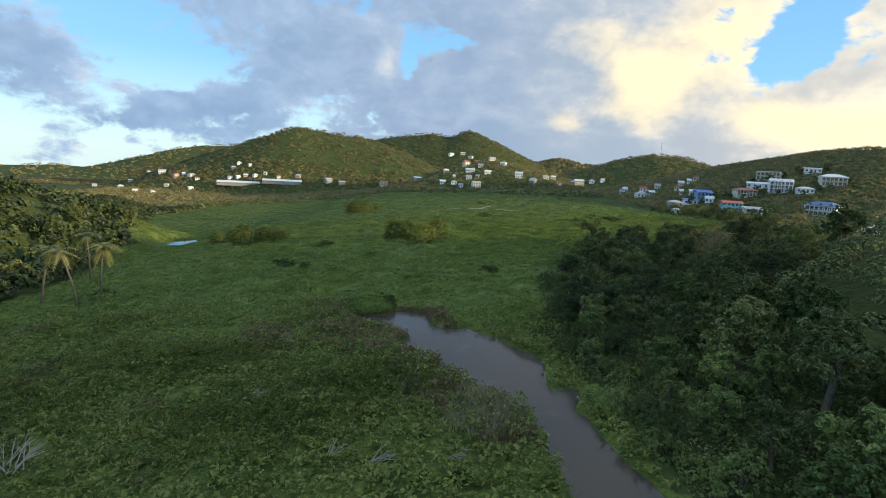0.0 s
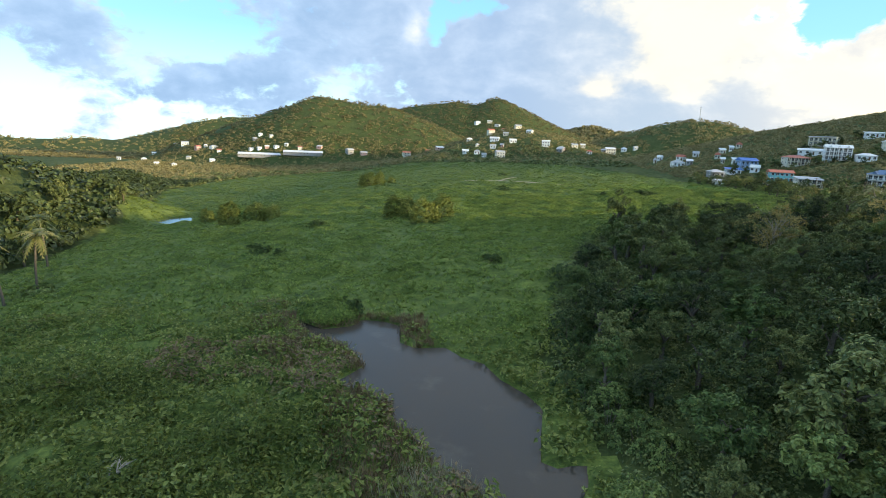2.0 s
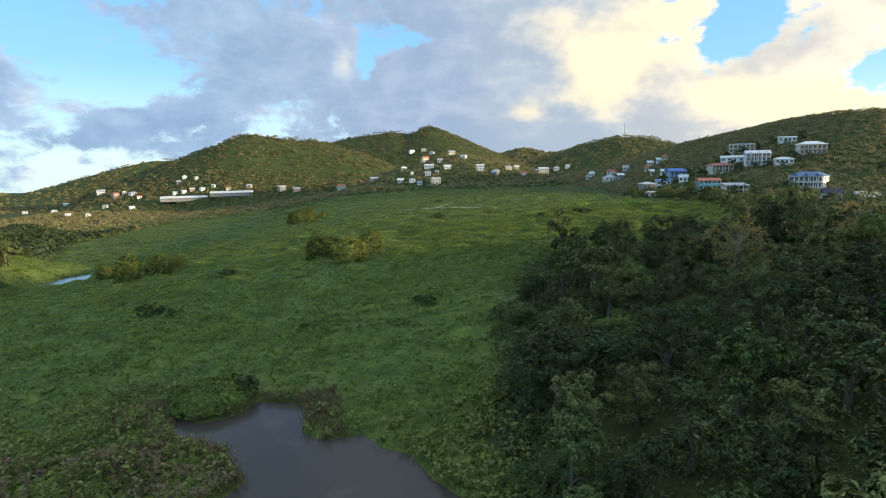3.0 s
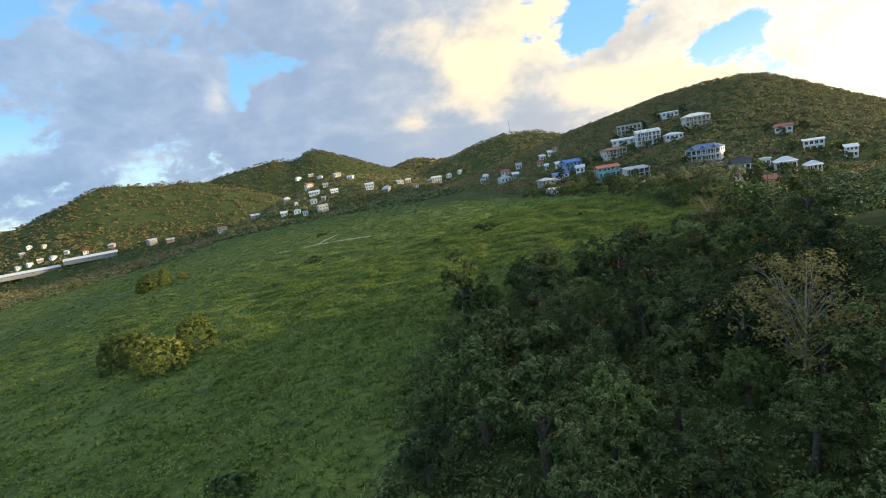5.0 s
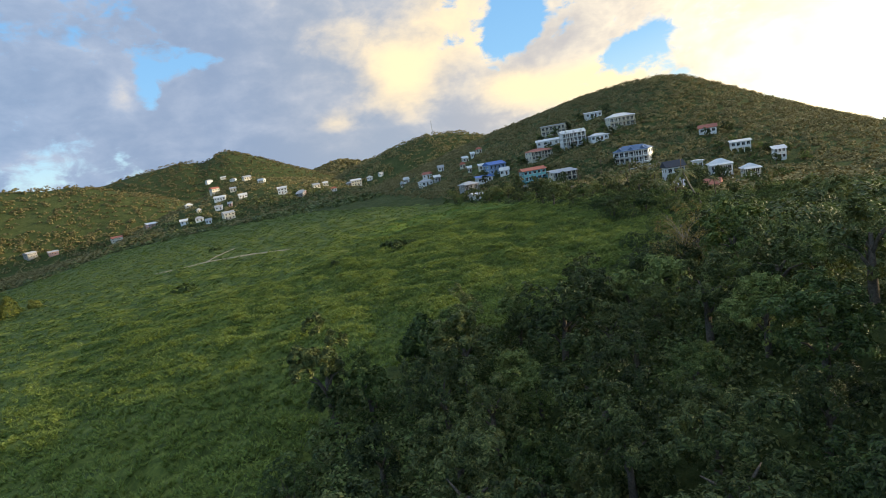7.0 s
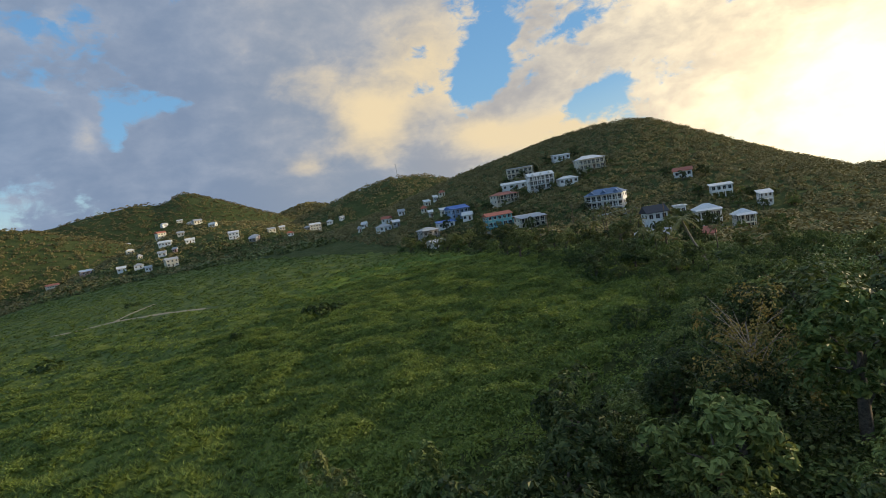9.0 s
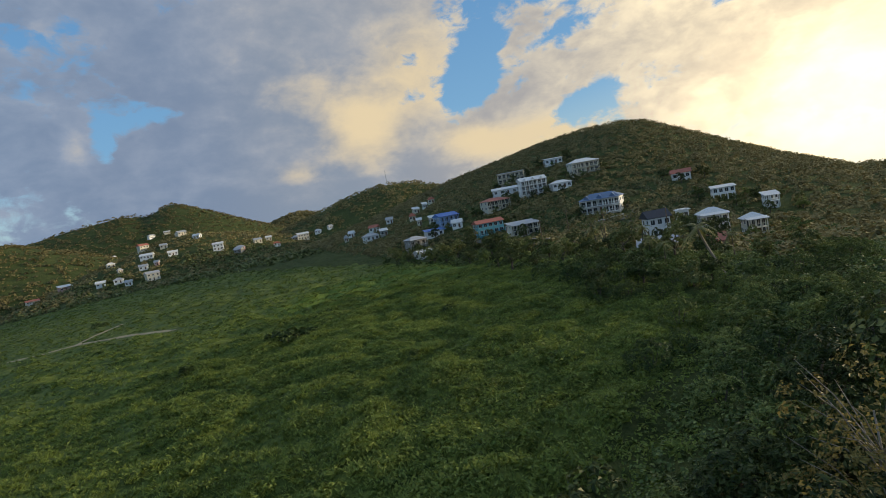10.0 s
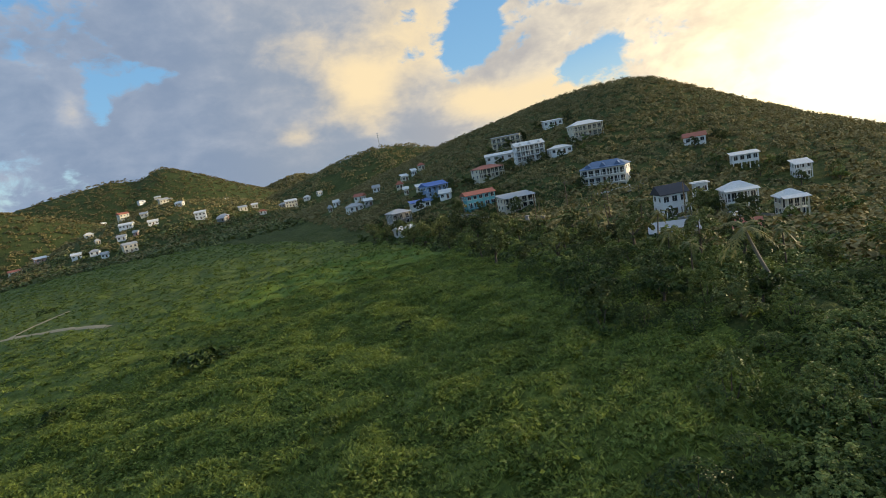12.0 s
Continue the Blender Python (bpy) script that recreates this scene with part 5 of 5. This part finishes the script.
def street_pole(x, y, tall=8.5):
    root = new("utility_pole")
    root.matrix_world = pose(x, y, height_at(x, y), 0, 0, r.uniform(0, 180))
    bm = bmesh.new()
    tube(bm, [(0, 0, -0.8), (0, 0, tall * 0.5), (0, 0, tall)], [0.16, 0.14, 0.10], 7)
    part("pole", bm_mesh("pole", bm, TIMBER), root)
    bm = bmesh.new()
    box(bm, -0.9, 0.9, -0.05, 0.05, tall - 0.7, tall - 0.58)
    for k in (-0.8, -0.3, 0.3, 0.8):
        box(bm, k - 0.04, k + 0.04, -0.04, 0.04, tall - 0.58, tall - 0.40)
    part("crossarm", bm_mesh("crossarm", bm, TIMBER), root)
    tagged(root, "weathered timber utility pole with a crossarm", "pole", "utility poles by the houses")


for x, y in ((172, 306), (171, 284), (178, 262), (176, 336), (184, 244), (196, 300)):
    street_pole(x, y)

# white car by the house on columns
car = new("car")
car.matrix_world = pose(188.5, 235.5, height_at(188.5, 235.5) + 0.02, 0, 0, 62)
bm = bmesh.new()
outline = [(-2.1, 0.35), (2.1, 0.35), (2.15, 0.75), (1.3, 0.95), (0.75, 1.42), (-1.0, 1.45), (-1.75, 1.0), (-2.1, 0.9)]
for s in (-0.82, 0.82):
    bm.faces.new([bm.verts.new((x, s * (0.9 if z > 1.2 else 1.0), z)) for x, z in outline])
bm.verts.ensure_lookup_table()
k = len(outline)
for i in range(k):
    bm.faces.new((bm.verts[i], bm.verts[(i + 1) % k], bm.verts[k + (i + 1) % k], bm.verts[k + i]))
bmesh.ops.recalc_face_normals(bm, faces=bm.faces)
body = part("body", bm_mesh("body", bm, CAR_PAINT), car)
bm = bmesh.new()
box(bm, -1.35, 0.95, -0.80, 0.80, 1.02, 1.34)
part("window_band", bm_mesh("window_band", bm, PANE), car, "dark car windows")
for x in (-1.3, 1.3):
    for s in (-0.80, 0.80):
        bm = bmesh.new()
        bmesh.ops.create_cone(bm, cap_ends=True, segments=14, radius1=0.33, radius2=0.33, depth=0.22, matrix=Matrix.Translation((x, s, 0.33)) @ Matrix.Rotation(radians(90), 4, "X"))
        wheel = part("wheel", bm_mesh("wheel", bm, RUBBER), car, "black tyre")
        bm = bmesh.new()
        bmesh.ops.create_cone(bm, cap_ends=True, segments=12, radius1=0.19, radius2=0.17, depth=0.25, matrix=Matrix.Translation((x, s, 0.33)) @ Matrix.Rotation(radians(90), 4, "X"))
        part("rim", bm_mesh("rim", bm, STEEL), wheel)
tagged(car, "white parked car on a drive below the houses", "car")


def low_wall(name, line, tall, mat, label):
    """A wall that follows the ground."""
    bm = bmesh.new()
    for (ax, ay), (bx, by) in zip(line, line[1:]):
        k = max(1, int(math.hypot(bx - ax, by - ay) / 3))
        nx, ny = -(by - ay), bx - ax
        q = math.hypot(nx, ny)
        nx, ny = nx / q * 0.12, ny / q * 0.12
        for i in range(k):
            x0, y0, x1, y1 = ax + (bx - ax) * i / k, ay + (by - ay) * i / k, ax + (bx - ax) * (i + 1) / k, ay + (by - ay) * (i + 1) / k
            z0, z1 = height_at(x0, y0), height_at(x1, y1)
            v = [bm.verts.new(c) for c in ((x0 - nx, y0 - ny, z0 - 1), (x1 - nx, y1 - ny, z1 - 1), (x1 + nx, y1 + ny, z1 - 1), (x0 + nx, y0 + ny, z0 - 1),
                                           (x0 - nx, y0 - ny, z0 + tall), (x1 - nx, y1 - ny, z1 + tall), (x1 + nx, y1 + ny, z1 + tall), (x0 + nx, y0 + ny, z0 + tall))]
            for f in ((3, 2, 1, 0), (4, 5, 6, 7), (0, 1, 5, 4), (1, 2, 6, 5), (2, 3, 7, 6), (3, 0, 4, 7)):
                bm.faces.new([v[j] for j in f])
    tagged(new(name, bm_mesh(name, bm, mat)), label, "wall", "garden walls")


low_wall("garden_wall", [(176, 350), (178, 330), (177, 312)], 1.3, GREYWALL, "grey concrete garden wall below the houses")
low_wall("garden_wall", [(207, 299), (213, 296), (219, 294)], 0.9, WHITE, "low white terrace wall before the villa")
low_wall("garden_wall", [(180, 243), (190, 236), (196, 231)], 0.8, GREYWALL, "grey concrete garden wall below the houses")
for x, y in ((169, 285.7), (172.3, 282.5)):
    bm = bmesh.new()
    box(bm, -0.45, 0.45, -0.45, 0.45, -0.8, 2.3)
    box(bm, -0.58, 0.58, -0.58, 0.58, 2.3, 2.5)
    ob = new("gate_pillar", bm_mesh("gate_pillar", bm, GREYWALL))
    ob.matrix_world = pose(x, y, height_at(x, y), 0, 0, 40)
    tagged(ob, "grey concrete gate pillar with a flat cap", "pillar", "gate pillars")

# leaning palm at the edge of the scrub
lean = new("palm")
bm = bmesh.new()
axis = [Vector((-0.55 * k, 0.2 * k, 0.95 * k - 0.3 + 0.04 * k * k)) for k in range(8)]
tube(bm, axis, [0.24 - 0.014 * k for k in range(8)], 7)
part("trunk", bm_mesh("trunk", bm, DEADWOOD, True), lean, "pale leaning trunk")
tri = []
head = np.array(axis[-1])
for i in range(13):
    az, el = 2.4 * i, r.uniform(-0.4, 1.0)
    out, side, prev = np.array([math.cos(az), math.sin(az), 0]), np.array([-math.sin(az), math.cos(az), 0]), head
    for k in range(1, 11):
        u = k / 10
        q = head + out * 2.9 * u * math.cos(el * (1 - u * 0.6)) + np.array([0, 0, 2.9 * (math.sin(el) * u - 0.75 * u * u)])
        w = 0.6 * math.sin(math.pi * (0.12 + 0.8 * u)) + 0.06
        for s in (-1, 1):
            tri.append((prev, q, prev + side * s * w + np.array([0, 0, -0.35 * w]) + (q - prev) * 1.4))
        prev = q
part("crown", mesh_of("crown", np.array(tri), 3, PALM_LEAF), lean)
lean.matrix_world = pose(136, 193, height_at(136, 193))
tagged(lean, "leaning palm with a pale bare trunk in the scrub", "palm")

# the cliff on the bluff
bm = bmesh.new()
bmesh.ops.create_icosphere(bm, subdivisions=5, radius=1.0)
for v in bm.verts:
    p3 = v.co.copy()
    n3 = noise.fractal(p3 * 1.6, 0.8, 2.1, 6) * 0.30 + abs(noise.noise(Vector((p3.x * 7, p3.y * 7, p3.z * 2.0)))) * 0.22
    k = max(abs(p3.x), abs(p3.y), abs(p3.z)) ** -0.75
    v.co = Vector((p3.x * 22, p3.y * 11, p3.z * 18)) * (0.8 + n3) * k
ob = new("rock_outcrop", bm_mesh("rock_outcrop", bm, ROCK))
ob.matrix_world = pose(-186, 187, 12.0, 0, 0, 38)
tagged(ob, "steep brown rock outcrop above the wooded bluff", "rock")
